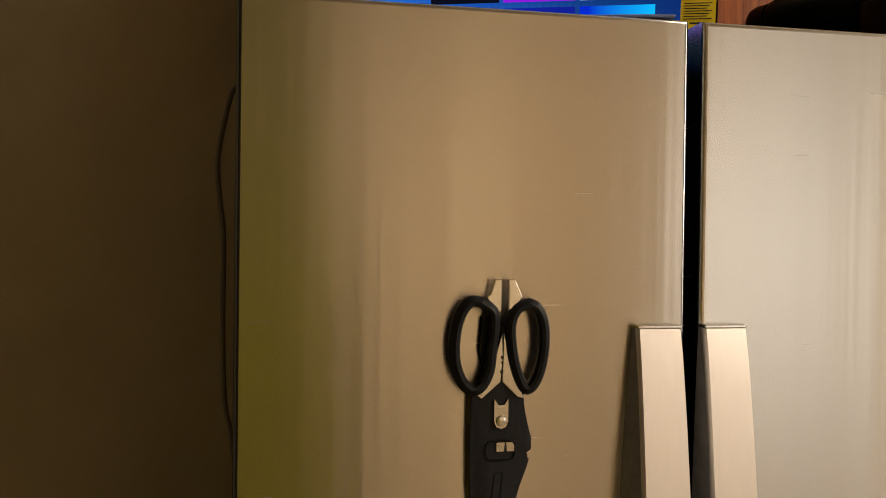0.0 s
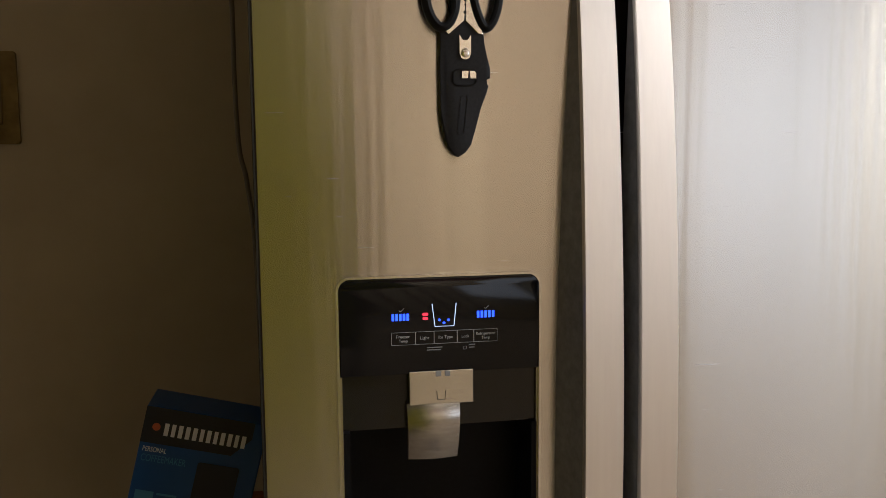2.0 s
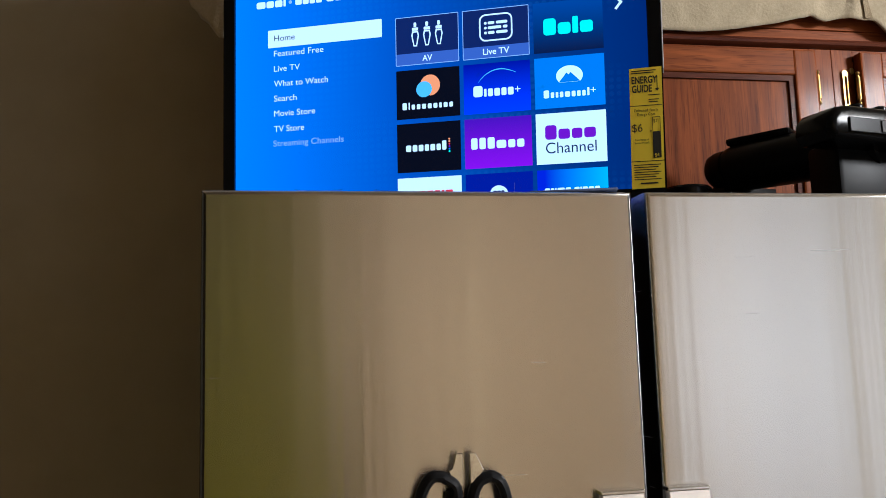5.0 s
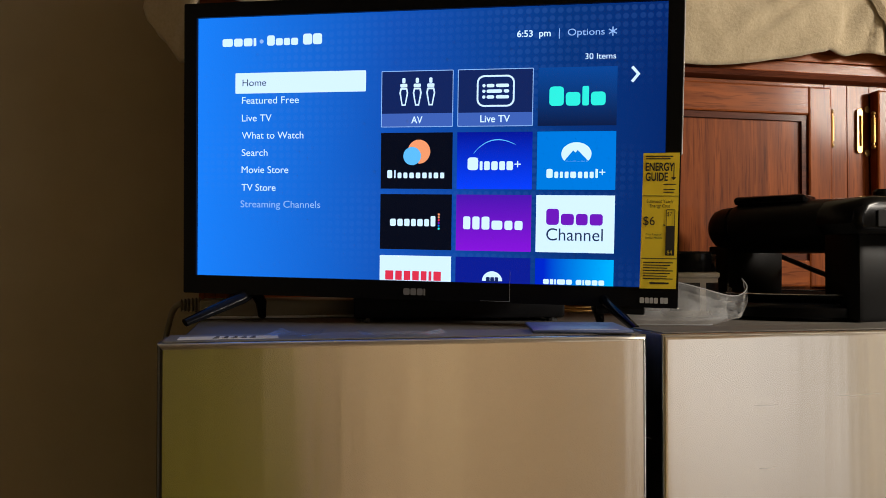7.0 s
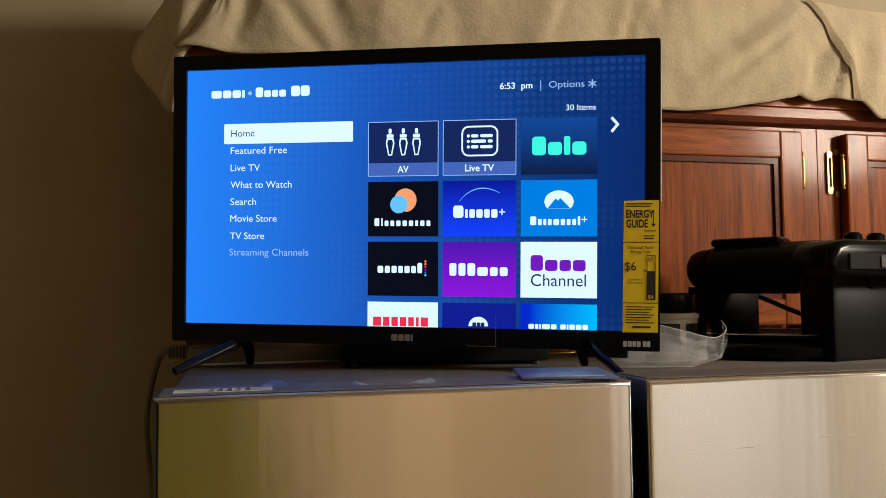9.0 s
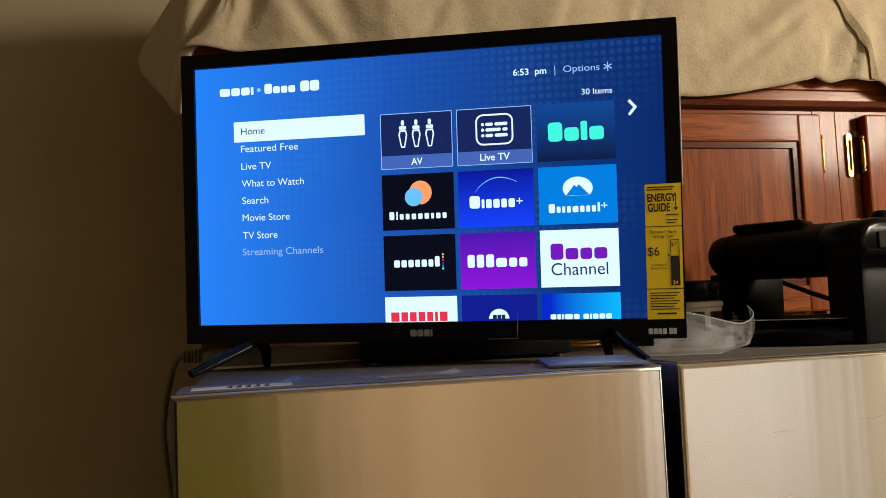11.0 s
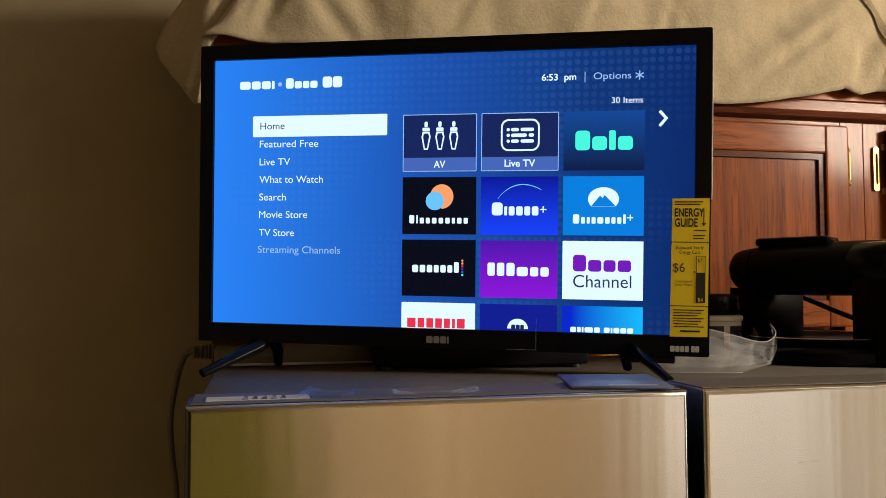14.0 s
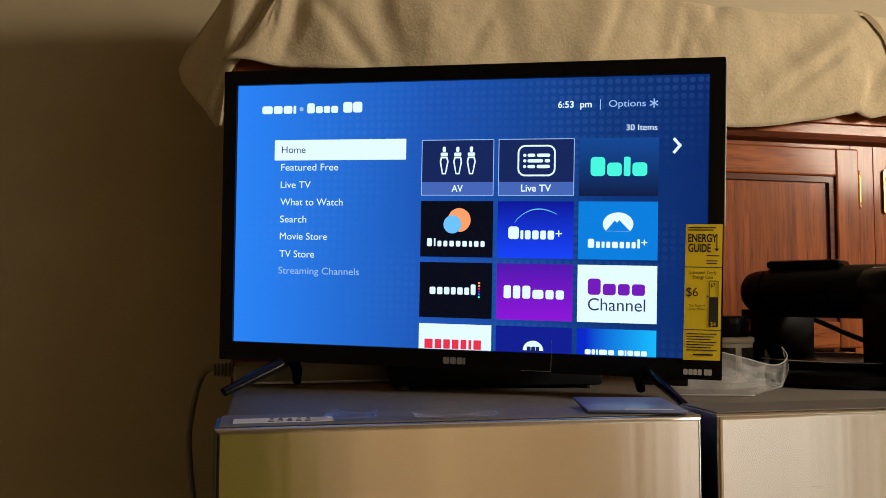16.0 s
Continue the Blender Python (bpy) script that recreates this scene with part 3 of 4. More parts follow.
    o = [(x + 0.0026 * math.cos(radians(a + 45 + 90 * k)), z + 0.0026 * math.sin(radians(a + 45 + 90 * k))) for k in range(4)]
    i = [(x + 0.0021 * math.cos(radians(a + 45 + 90 * k)), z + 0.0021 * math.sin(radians(a + 45 + 90 * k))) for k in range(4)]
    part("ice_outline", ring(o, i, -0.0155, -0.0150), INK, left_door)

# ---- scissors in a magnetic sheath ----
scissors = thing("scissors", pose(-0.1745, 0, 1.43), "kitchen scissors with black loop grips standing in their sheath", "scissors")


def s1(x, y):
    """Plan of the grips, in tenths of a millimetre or so, into metres about the pivot."""
    return (-0.0475 + (x - 55) * 0.000191, -0.0100 + (665 - y) * 0.000196)


for pts in (((200, 262), (150, 262), (105, 320), (82, 420), (85, 520), (115, 600), (160, 640), (205, 625), (240, 560), (252, 460), (262, 370), (255, 300)),
            ((420, 268), (365, 290), (335, 350), (335, 430), (350, 520), (378, 600), (410, 640), (448, 615), (478, 540), (492, 440), (486, 350), (460, 290))):
    loop = [Vector((s1(*p)[0], -0.013, s1(*p)[1])) for p in pts]
    path = smooth_path(loop + [loop[0]], 5)[:-1]
    part("grip", tube(path, 0.0047, 10, True, squash=1.45), RUBBER, scissors, "black plastic loop grip", True)
for pts in (((225, 235), (248, 235), (262, 165), (293, 165), (291, 300), (272, 312), (240, 275)), ((297, 390), (299, 500), (292, 605), (205, 678), (186, 662), (248, 590), (268, 500)),
            ((324, 165), (352, 165), (388, 242), (350, 285), (324, 300)), ((304, 390), (326, 470), (352, 560), (400, 678), (370, 672), (298, 605))):
    part("blade_shank", prism([s1(*p) for p in pts], -0.0145, -0.0105, 0.0006), BLADE, scissors, "bright steel shank")
part("blade_core", prism([s1(*p) for p in ((215, 330), (290, 310), (300, 400), (296, 640), (252, 640), (205, 480))], -0.0085, -0.0045), RUBBER, scissors)
for x, y, r in ((297, 500, 7), (297, 522, 5), (295, 562, 9)):
    c = s1(x, y)
    part("pivot_hole", prism(oval(c[0], c[1], r * 0.00017, r * 0.00017, 14), -0.0150, -0.0144), INK, scissors)

sheath = thing("scissors_sheath", pose(-0.1745, 0, 1.36), "charcoal plastic magnetic scissors sheath on the steel door", "sheath")


def s2(x, y):
    return (-0.0475 + (x - 62) * 0.000196, -0.0685 + (975 - y) * 0.000200)


outline = [s2(*p) for p in ((166, 308), (205, 300), (262, 268), (298, 240), (334, 270), (398, 308), (404, 400), (418, 462), (436, 512), (436, 566), (396, 570), (410, 592), (427, 606), (414, 650), (372, 722), (352, 830), (330, 912), (298, 955), (262, 976), (232, 962), (202, 922), (178, 850), (165, 740), (162, 500))]
part("shell", prism(outline[::-1], -0.0135, -0.0006, 0.0018, seg=2), SHEATH, sheath, smooth=True)
part("side_wall", prism([s2(*p) for p in ((163, 330), (190, 330), (196, 720), (215, 900), (240, 955), (200, 920), (176, 850), (163, 740))], -0.0125, -0.0008), BLACK, sheath)
part("clip_plate", prism([s2(*p) for p in ((266, 345), (284, 372), (310, 372), (328, 345), (328, 440), (318, 465), (297, 472), (276, 465), (266, 440))], -0.0146, -0.0136), BLADE, sheath)
c = s2(297, 438)
part("rivet", prism(oval(c[0], c[1], 0.0046, 0.0046, 20), -0.0165, -0.0140, 0.0012), BLADE, sheath, "domed steel rivet", True)
a, b = s2(228, 606), s2(362, 520)
part("sharpener_slot", ring(rr(a[0], b[0], a[1], b[1], 0.006), rr(a[0] + 0.001, b[0] - 0.001, a[1] + 0.001, b[1] - 0.001, 0.005), -0.0146, -0.0136), BLACK, sheath)
a, b = s2(278, 568), s2(356, 530)
part("sharpener_blade", prism([(a[0], a[1]), (b[0], a[1]), (b[0], b[1]), (a[0], b[1])], -0.0144, -0.0137), BLADE, sheath)
mid = (a[0] + b[0]) / 2
part("sharpener_gap", prism([(mid - 0.0012, a[1]), (mid + 0.0014, a[1]), (mid + 0.0006, b[1]), (mid - 0.0004, b[1])], -0.0148, -0.0145), INK, sheath)
a = s2(405, 592)
part("notch_blade", prism([(a[0] - 0.004, a[1]), (a[0] + 0.0015, a[1] - 0.004), (a[0] + 0.0035, a[1] - 0.001), (a[0] + 0.001, a[1] + 0.003)], -0.012, -0.008), BLADE, sheath)
a, b = s2(250, 860), s2(312, 655)
slant = 0.0045
o = [(x + slant * (z - a[1]) / (b[1] - a[1]), z) for x, z in rr(a[0], b[0] - slant, a[1], b[1], 0.003)]
i = [(x + slant * (z - a[1]) / (b[1] - a[1]), z) for x, z in rr(a[0] + 0.0006, b[0] - slant - 0.0006, a[1] + 0.0006, b[1] - 0.0006, 0.0025)]
part("raised_badge", ring(o, i, -0.0140, -0.0134), SHEATH, sheath)

# ---- television on the refrigerator ----
C = 0.205
TV_POSE = pose(-0.1531, 0.2488, 1.9393, 2.7, 1.32, -23.73) @ pose(0, 0, -C)
tv = thing("television", TV_POSE, "black flat-screen television showing a blue menu", "television")
bezel = part("bezel", ring(rr(-0.279, 0.279, C - 0.1695, C + 0.1650, 0.0018), rr(-0.2635, 0.2635, C - 0.1485, C + 0.1485, 0.0006), -0.004, 0.004), BLACK_GLOSS, tv, "glossy black bezel", True)
part("back_shell", prism(rr(-0.279, 0.279, C - 0.1695, C + 0.1650, 0.0018), 0.004, 0.028, 0.0), BLACK, tv)
part("back_bulge", prism(rr(-0.19, 0.19, C - 0.155, C + 0.08, 0.012), 0.028, 0.062), BLACK, tv)
screen = part("screen", flat([(-0.2634, C - 0.1484), (0.2634, C - 0.1484), (0.2634, C + 0.1484), (-0.2634, C + 0.1484)], 0.0), SCREEN, tv, "lit blue menu screen")


def foot_z(x, y, lift=0.0062):
    """Height in the set's own frame at which a leg meets the refrigerator."""
    return (FRIDGE_TOP + lift - TV_POSE[2][3] - TV_POSE[2][0] * x - TV_POSE[2][1] * y) / TV_POSE[2][2]


for s in (-1, 1):
    x, tip = 0.198 * s, (0.236 * s, -0.079)
    back = (0.200 * s, 0.040)
    bm = tube([(x, 0.012, C - 0.164), (x + (tip[0] - x) * 0.2, -0.006, foot_z(x, -0.006) + 0.022), (*tip, foot_z(*tip, 0.0045))], [0.008, 0.0078, 0.0048], 10, squash=0.7)
    tube([(x, 0.012, C - 0.164), (x - 0.002 * s, 0.028, foot_z(x, 0.028) + 0.016), (*back, foot_z(*back, 0.005))], [0.008, 0.007, 0.005], 10, bm=bm, squash=0.8)
    part("stand_leg", bm, BLACK_GLOSS, tv, "glossy black splayed leg", True)
part("receiver_box", box(0.196, 0.246, -0.003, 0.012, C - 0.1775, C - 0.1690, 0.002), BLACK, tv)

Z = lambda v: C + v
L1, L2, L3, L4 = -0.0006, -0.0010, -0.0014, -0.0018


def tile(x0, x1, z0, z1, mat, rim=None):
    part("menu_tile", flat([(x0, Z(z0)), (x1, Z(z0)), (x1, Z(z1)), (x0, Z(z1))], L1), mat, screen)
    if rim:
        part("tile_rim", ring(rr(x0, x1, Z(z0), Z(z1), 0.0005, 1), rr(x0 + 0.0007, x1 - 0.0007, Z(z0) + 0.0007, Z(z1) - 0.0007, 0.0004, 1), L3, L2), rim, screen)


COLS = ((-0.0425, 0.0385), (0.0435, 0.1255), (0.1306, 0.2132))
ROWS_Z = ((0.0210, 0.0828), (-0.0468, 0.0150), (-0.1138, -0.0527), (-0.1484, -0.1206))
TILES = ((GLOW_DARK, GLOW_DARK, TILE_NAVY), (GLOW_BLACK, TILE_ROYAL, GLOW_SKY), (GLOW_BLACK, TILE_VIOLET, GLOW_WHITE), (GLOW_WHITE, GLOW_DEEP, TILE_AZURE))
for (z0, z1), mats in zip(ROWS_Z, TILES):
    for (x0, x1), m_ in zip(COLS, mats):
        tile(x0, x1, z0, z1, m_, GLOW_GREY if z1 > 0.08 and x0 < 0.1 else None)
for x0, x1 in COLS[:2]:
    part("tile_band", flat([(x0 + 0.0008, Z(0.0218)), (x1 - 0.0008, Z(0.0218)), (x1 - 0.0008, Z(0.0360)), (x0 + 0.0008, Z(0.0360))], L2), GLOW_BAND, screen)
lettering("AV", -0.0082, 0.0045, Z(0.0252), Z(0.0325), L3, GLOW_WHITE, screen, bold=0.015)
lettering("Live TV", 0.0686, 0.1010, Z(0.0256), Z(0.0330), L3, GLOW_WHITE, screen, bold=0.015)
part("menu_bar", flat(rr(-0.2167, -0.0606, Z(0.0612), Z(0.0846), 0.001, 2), L1), GLOW_WHITE, screen)
lettering("Home", -0.2078, -0.1790, Z(0.0697), Z(0.0773), L2, GLOW_INK, screen)
for body, x1, z in (("Featured Free", -0.1395, 0.0495), ("Live TV", -0.1723, 0.0294), ("What to Watch", -0.1337, 0.0096), ("Search", -0.1768, -0.0101), ("Movie Store", -0.1516, -0.0297), ("TV Store", -0.1668, -0.0500)):
    lettering(body, -0.2085, x1, Z(z), Z(z + 0.0078), L1, GLOW_WHITE, screen)
lettering("Streaming Channels", -0.2095, -0.1129, Z(-0.0690), Z(-0.0612), L1, GLOW_GREY, screen)
lettering("6:53  pm", 0.1070, 0.1429, Z(0.1160), Z(0.1228), L1, GLOW_WHITE, screen, bold=0.015)
part("divider", flat([(0.1516, Z(0.1129)), (0.1524, Z(0.1129)), (0.1524, Z(0.1240)), (0.1516, Z(0.1240))], L1), GLOW_GREY, screen)
lettering("Options", 0.1609, 0.1992, Z(0.1160), Z(0.1230), L1, GLOW_GREY, screen)
bm = bmesh.new()
for k in range(3):
    a = radians(30 + 60 * k)
    dx, dz, nx, nz = 0.0048 * math.cos(a), 0.0048 * math.sin(a), -0.0006 * math.sin(a), 0.0006 * math.cos(a)
    flat([(0.2076 - dx - nx, Z(0.1191) - dz - nz), (0.2076 + dx - nx, Z(0.1191) + dz - nz), (0.2076 + dx + nx, Z(0.1191) + dz + nz), (0.2076 - dx + nx, Z(0.1191) - dz + nz)], L1 - 0.0001 * k, bm)
part("options_star", bm, GLOW_GREY, screen)
lettering("30 Items", 0.1795, 0.2114, Z(0.0907), Z(0.0969), L1, GLOW_WHITE, screen)
part("arrow", flat([(0.2270, Z(0.0806)), (0.2292, Z(0.0828)), (0.2366, Z(0.0742)), (0.2292, Z(0.0652)), (0.2270, Z(0.0672)), (0.2327, Z(0.0742))], L1), GLOW_WHITE, screen)
# maker's marks as plain bars
bars(-0.2329, -0.1915, Z(0.1150), Z(0.1240), (1.2, 1, 1, 0.3), L1, GLOW_WHITE, screen)
part("mark_dot", flat(oval(-0.1850, Z(0.1200), 0.0024, 0.0024, 16), L1), GLOW_GREY, screen)
bars(-0.1781, -0.1410, Z(0.1150), Z(0.1265), (1.1, 1, 0.9, 1), L1, GLOW_WHITE, screen, tall=(0,))
bars(-0.1350, -0.1125, Z(0.1150), Z(0.1272), (1, 1), L1, GLOW_WHITE, screen)
# plugs
for x in (-0.0170, -0.0018, 0.0134):
    bm = ring([(x - 0.0038, Z(0.0640)), (x + 0.0038, Z(0.0640)), (x + 0.0050, Z(0.0585)), (x + 0.0022, Z(0.0445)), (x - 0.0022, Z(0.0445)), (x - 0.0050, Z(0.0585))],
              [(x - 0.0024, Z(0.0622)), (x + 0.0024, Z(0.0622)), (x + 0.0034, Z(0.0585)), (x + 0.0012, Z(0.0460)), (x - 0.0012, Z(0.0460)), (x - 0.0034, Z(0.0585))], L3, L2)
    flat(rr(x - 0.0040, x + 0.0040, Z(0.0645), Z(0.0685), 0.001, 2), L3, bm)
    flat(rr(x - 0.0018, x + 0.0018, Z(0.0690), Z(0.0750), 0.0014, 3), L3, bm)
    part("plug_symbol", bm, GLOW_WHITE, screen)
bm = ring(rr(0.0644, 0.1055, Z(0.0421), Z(0.0760), 0.008), rr(0.0662, 0.1037, Z(0.0439), Z(0.0742), 0.0066), L3, L2)
for z in (0.0648, 0.0588, 0.0526):
    flat(oval(0.0722, Z(z), 0.0018, 0.0018, 12), L3, bm)
    split = 0.0835 if z > 0.06 or z < 0.055 else 0.0920
    flat(rr(0.0752, split, Z(z - 0.0018), Z(z + 0.0018), 0.0016, 3), L3, bm)
    flat(rr(split + 0.0018, 0.0995, Z(z - 0.0018), Z(z + 0.0018), 0.0016, 3), L3, bm)
part("guide_symbol", bm, GLOW_WHITE, screen)
# tile marks as plain shapes
bars(0.1427, 0.2015, Z(0.0420), Z(0.0625), (1, 1, 0.45, 1), L3, GLOW_TEAL, screen, tall=(0, 2))
bars(-0.0347, 0.0297, Z(-0.0352), Z(-0.0262), (1, 0.3, 0.8, 0.8, 0.9, 0.9, 0.9, 0.6, 0.9, 0.8), L3, GLOW_WHITE, screen, tall=(0, 1))
part("tile_mark", flat(oval(0.0010, Z(-0.0060), 0.0128, 0.0132, 28, -90, 180), L3), GLOW_ORANGE, screen)
part("tile_mark", flat(oval(-0.0065, Z(-0.0108), 0.0100, 0.0100, 28), L4), GLOW_AQUA, screen)
part("tile_arc", tube([(0.062 + 0.046 * u, L3, Z(-0.0085 + 0.0185 * math.sin(u * 2.4) ** 0.8 * (1 - 0.3 * u))) for u in [k / 14 for k in range(15)]], [0.0002 + 0.0004 * math.sin(k / 14 * 3.0) for k in range(15)], 5), GLOW_AQUA, screen)
bars(0.0555, 0.1050, Z(-0.0262), Z(-0.0125), (1.5, 0.4, 0.8, 0.9, 0.8, 0.9), L3, GLOW_WHITE, screen, tall=(0,))
bm = flat(rr(0.1065, 0.1135, Z(-0.0204), Z(-0.0192), 0.0004, 1), L3)
flat(rr(0.1094, 0.1106, Z(-0.0233), Z(-0.0163), 0.0004, 1), L4, bm)
part("tile_plus", bm, GLOW_WHITE, screen)
part("tile_mark", flat(oval(0.1722, Z(-0.0088), 0.0158, 0.0122, 32, -40, 220), L3), GLOW_WHITE, screen)
part("tile_peak", flat([(0.1595, Z(-0.0165)), (0.1688, Z(-0.0052)), (0.1712, Z(-0.0078)), (0.1735, Z(-0.0048)), (0.1848, Z(-0.0165))], L4), GLOW_SKY, screen)
bars(0.1410, 0.1950, Z(-0.0345), Z(-0.0248), (1.3, 0.8, 0.6, 0.8, 1.2, 0.9, 0.8, 0.8, 0.5), L3, GLOW_WHITE, screen, tall=(0, 8))
bm = flat(rr(0.1962, 0.2028, Z(-0.0288), Z(-0.0277), 0.0004, 1), L3)
flat(rr(0.1990, 0.2001, Z(-0.0315), Z(-0.0250), 0.0004, 1), L4, bm)
part("tile_plus", bm, GLOW_WHITE, screen)
bars(-0.0309, 0.0205, Z(-0.0880), Z(-0.0765), (1, 0.9, 0.9, 0.8, 0.9, 0.8, 0.8), L3, GLOW_WHITE, screen, tall=(6,))
for k, m_ in enumerate((YELLOW, GLOW_ORANGE, GLOW_RED, GLOW_PURPLE, GLOW_SKY, GLOW_TEAL)):
    part("tile_dot", flat(oval(0.0243, Z(-0.0748 - 0.0031 * k), 0.0012, 0.0012, 10), L3), GLOW_ORANGE if m_ is YELLOW else m_, screen)
bars(0.0515, 0.1164, Z(-0.0905), Z(-0.0765), (1, 1, 1.1, 1.5, 1.1, 1.1), L3, GLOW_WHITE, screen, tall=(0, 1, 2))
bars(0.1415, 0.2010, Z(-0.0845), Z(-0.0672), (1.1, 1.1, 1, 1.1), L3, GLOW_PURPLE, screen, tall=(0,))
lettering("Channel", 0.1419, 0.2014, Z(-0.1010), Z(-0.0880), L3, GLOW_INK, screen)
bars(-0.0358, 0.0275, Z(-0.1478), Z(-0.1375), (1, 0.8, 0.8, 0.8, 0.7, 0.35, 0.9), L3, GLOW_RED, screen, r=0.08)
part("tile_mark", flat([(x, max(z, Z(-0.1480))) for x, z in oval(0.0842, Z(-0.1462), 0.0110, 0.0105, 32, 0, 180)], L3), GLOW_WHITE, screen)
bars(0.0775, 0.0910, Z(-0.1478), Z(-0.1420), (1, 1, 0.9), L4, GLOW_DARK, screen)
bars(0.1394, 0.1700, Z(-0.1480), Z(-0.1425), (1, 0.6, 0.3, 1.4, 1), L3, GLOW_WHITE, screen)
bars(0.1740, 0.2037, Z(-0.1480), Z(-0.1425), (1, 0.3, 1, 1, 1), L3, GLOW_WHITE, screen)
# marks on the bezel
bars(-0.0139, 0.0108, C - 0.1640, C - 0.1565, (1.1, 1, 1, 0.3), -0.0046, GREY_PRINT, tv)
bars(0.2405, 0.2590, C - 0.1648, C - 0.1588, (1.1, 1, 0.9, 1), -0.0046, PRINT_DIM, tv)
bars(0.2612, 0.2690, C - 0.1648, C - 0.1585, (1, 1), -0.0046, PRINT_DIM, tv)
# energy label over the right edge
lab = part("energy_label", prism([(0.2400, C - 0.1494), (0.2768, C - 0.1490), (0.2777, C - 0.0082), (0.2412, C - 0.0088)], -0.0056, -0.0048), YELLOW, tv, "yellow energy cost label")
YL = -0.0060
lettering("ENERGY", 0.2436, 0.2725, C - 0.0268, C - 0.0188, YL, INK, lab, bold=0.025)
lettering("GUIDE", 0.2438, 0.2662, C - 0.0372, C - 0.0290, YL, INK, lab, bold=0.025)
part("arrow_down", flat([(0.2716, C - 0.0190), (0.2726, C - 0.0190), (0.2726, C - 0.0335), (0.2746, C - 0.0335), (0.2720, C - 0.0368), (0.2696, C - 0.0335), (0.2716, C - 0.0335)], YL), INK, lab)
for z in (0.0530, 0.1178):
    part("rule", flat([(0.2405, C - z - 0.0004), (0.2772, C - z - 0.0004), (0.2772, C - z + 0.0004), (0.2405, C - z + 0.0004)], YL), INK, lab)
lettering("Estimated Yearly", 0.2455, 0.2722, C - 0.0600, C - 0.0568, YL, INK, lab)
lettering("Energy Cost", 0.2488, 0.2690, C - 0.0648, C - 0.0615, YL, INK, lab)
lettering("$6", 0.2424, 0.2540, C - 0.0832, C - 0.0742, YL, INK, lab)
part("scale_frame", ring(rr(0.2652, 0.2742, C - 0.1145, C - 0.0668, 0.0004, 1), rr(0.2658, 0.2736, C - 0.1139, C - 0.0674, 0.0003, 1), YL, YL + 0.0002), INK, lab)
part("scale_bar", flat([(0.2656, C - 0.1142), (0.2738, C - 0.1142), (0.2738, C - 0.0838), (0.2656, C - 0.0838)], YL), INK, lab)
lettering("$7", 0.2664, 0.2710, C - 0.0735, C - 0.0695, YL, INK, lab)
lettering("$4", 0.2668, 0.2718, C - 0.1132, C - 0.1092, YL - 0.0004, YELLOW, lab)
part("pointer", flat([(0.2628, C - 0.0818), (0.2648, C - 0.0832), (0.2628, C - 0.0846)], YL), INK, lab)
lettering("Cost Range of", 0.2452, 0.2610, C - 0.0938, C - 0.0916, YL, INK, lab)
lettering("Similar Models", 0.2448, 0.2614, C - 0.0974, C - 0.0952, YL, INK, lab)
lines(0.2436, 0.2720, (C - 0.0115, C - 0.0140), 0.0012, YL, INK, lab)
lines(0.2620, 0.2750, (C - 0.0405, C - 0.0458, C - 0.0486), 0.0010, YL, INK, lab)
lines(0.2432, 0.2740, (C - 0.1215, C - 0.1243, C - 0.1271, C - 0.1299, C - 0.1327, C - 0.1355, C - 0.1383), 0.0010, YL, INK, lab)
lines(0.2500, 0.2700, (C - 0.1425,), 0.0018, YL, INK, lab)
# packing film still on the edge, its highlight painted as opaque white
part("edge_film", box(0.2790, 0.2806, -0.0030, 0.020, C - 0.0100, C + 0.1600, 0.0006), FILM_GLINT, tv, "packing film along the edge, its highlight painted white")

film_line = tube([(0.104, -0.0046, C - 0.134), (0.104, -0.0046, C - 0.1675)], 0.00014, 5)
tube([(0.072, -0.0046, C - 0.1678), (0.1045, -0.0046, C - 0.1678)], 0.00014, 5, bm=film_line)
part("film_edge", film_line, FILM_EDGE, tv, "edge of the clear film on the bezel")

# ---- other things on the refrigerator ----
T = FRIDGE_TOP
strip = thing("power_strip", pose(-0.26, 0.43, T), "flat beige power strip lying behind the television", "power strip")
part("housing", box(-0.135, 0.135, -0.03, 0.03, 0.0, 0.024, 0.004), IVORY_SHADED, strip, smooth=True)
part("lower_edge", box(-0.134, 0.16, -0.034, -0.0305, 0.001, 0.004, 0.001), WHITE, strip)
bm = bmesh.new()
rings = []
for k in range(12):
    x, r = -0.1345 - 0.0022 * k, (0.0105 if k % 2 else 0.0078) - 0.0002 * k
    rings.append([bm.verts.new((x, r * math.cos(a * math.pi / 8), 0.0165 + r * math.sin(a * math.pi / 8))) for a in range(16)])
for a, b in zip(rings, rings[1:]):
    for k in range(16):
        bm.faces.new((a[k], a[(k + 1) % 16], b[(k + 1) % 16], b[k]))
bm.faces.new(rings[0])
bm.faces.new(rings[-1][::-1])
part("strain_relief", bm, CORD, strip, "ribbed grey cable sleeve")
cord_path = smooth_path([(x + 0.26, y - 0.43, z - T) for x, y, z in ((-0.402, 0.43, T + 0.018), (-0.428, 0.475, 1.756), (-0.446, 0.55, 1.725), (-0.456, 0.55, 1.665), (-0.453, 0.55, 1.61), (-0.447, 0.55, 1.55), (-0.447, 0.55, 1.42), (-0.443, 0.55, 1.31), (-0.432, 0.55, 1.25), (-0.421, 0.55, 1.1), (-0.418, 0.56, 0.6), (-0.42, 0.6, 0.03))], 8)
part("cord", tube(cord_path, 0.0040, 10), CORD, strip, "thick grey power cord", True)

setbox = thing("media_box", pose(-0.088, 0.343, T, 0, 0, -6), "low black electronic box under the television", "electronics")
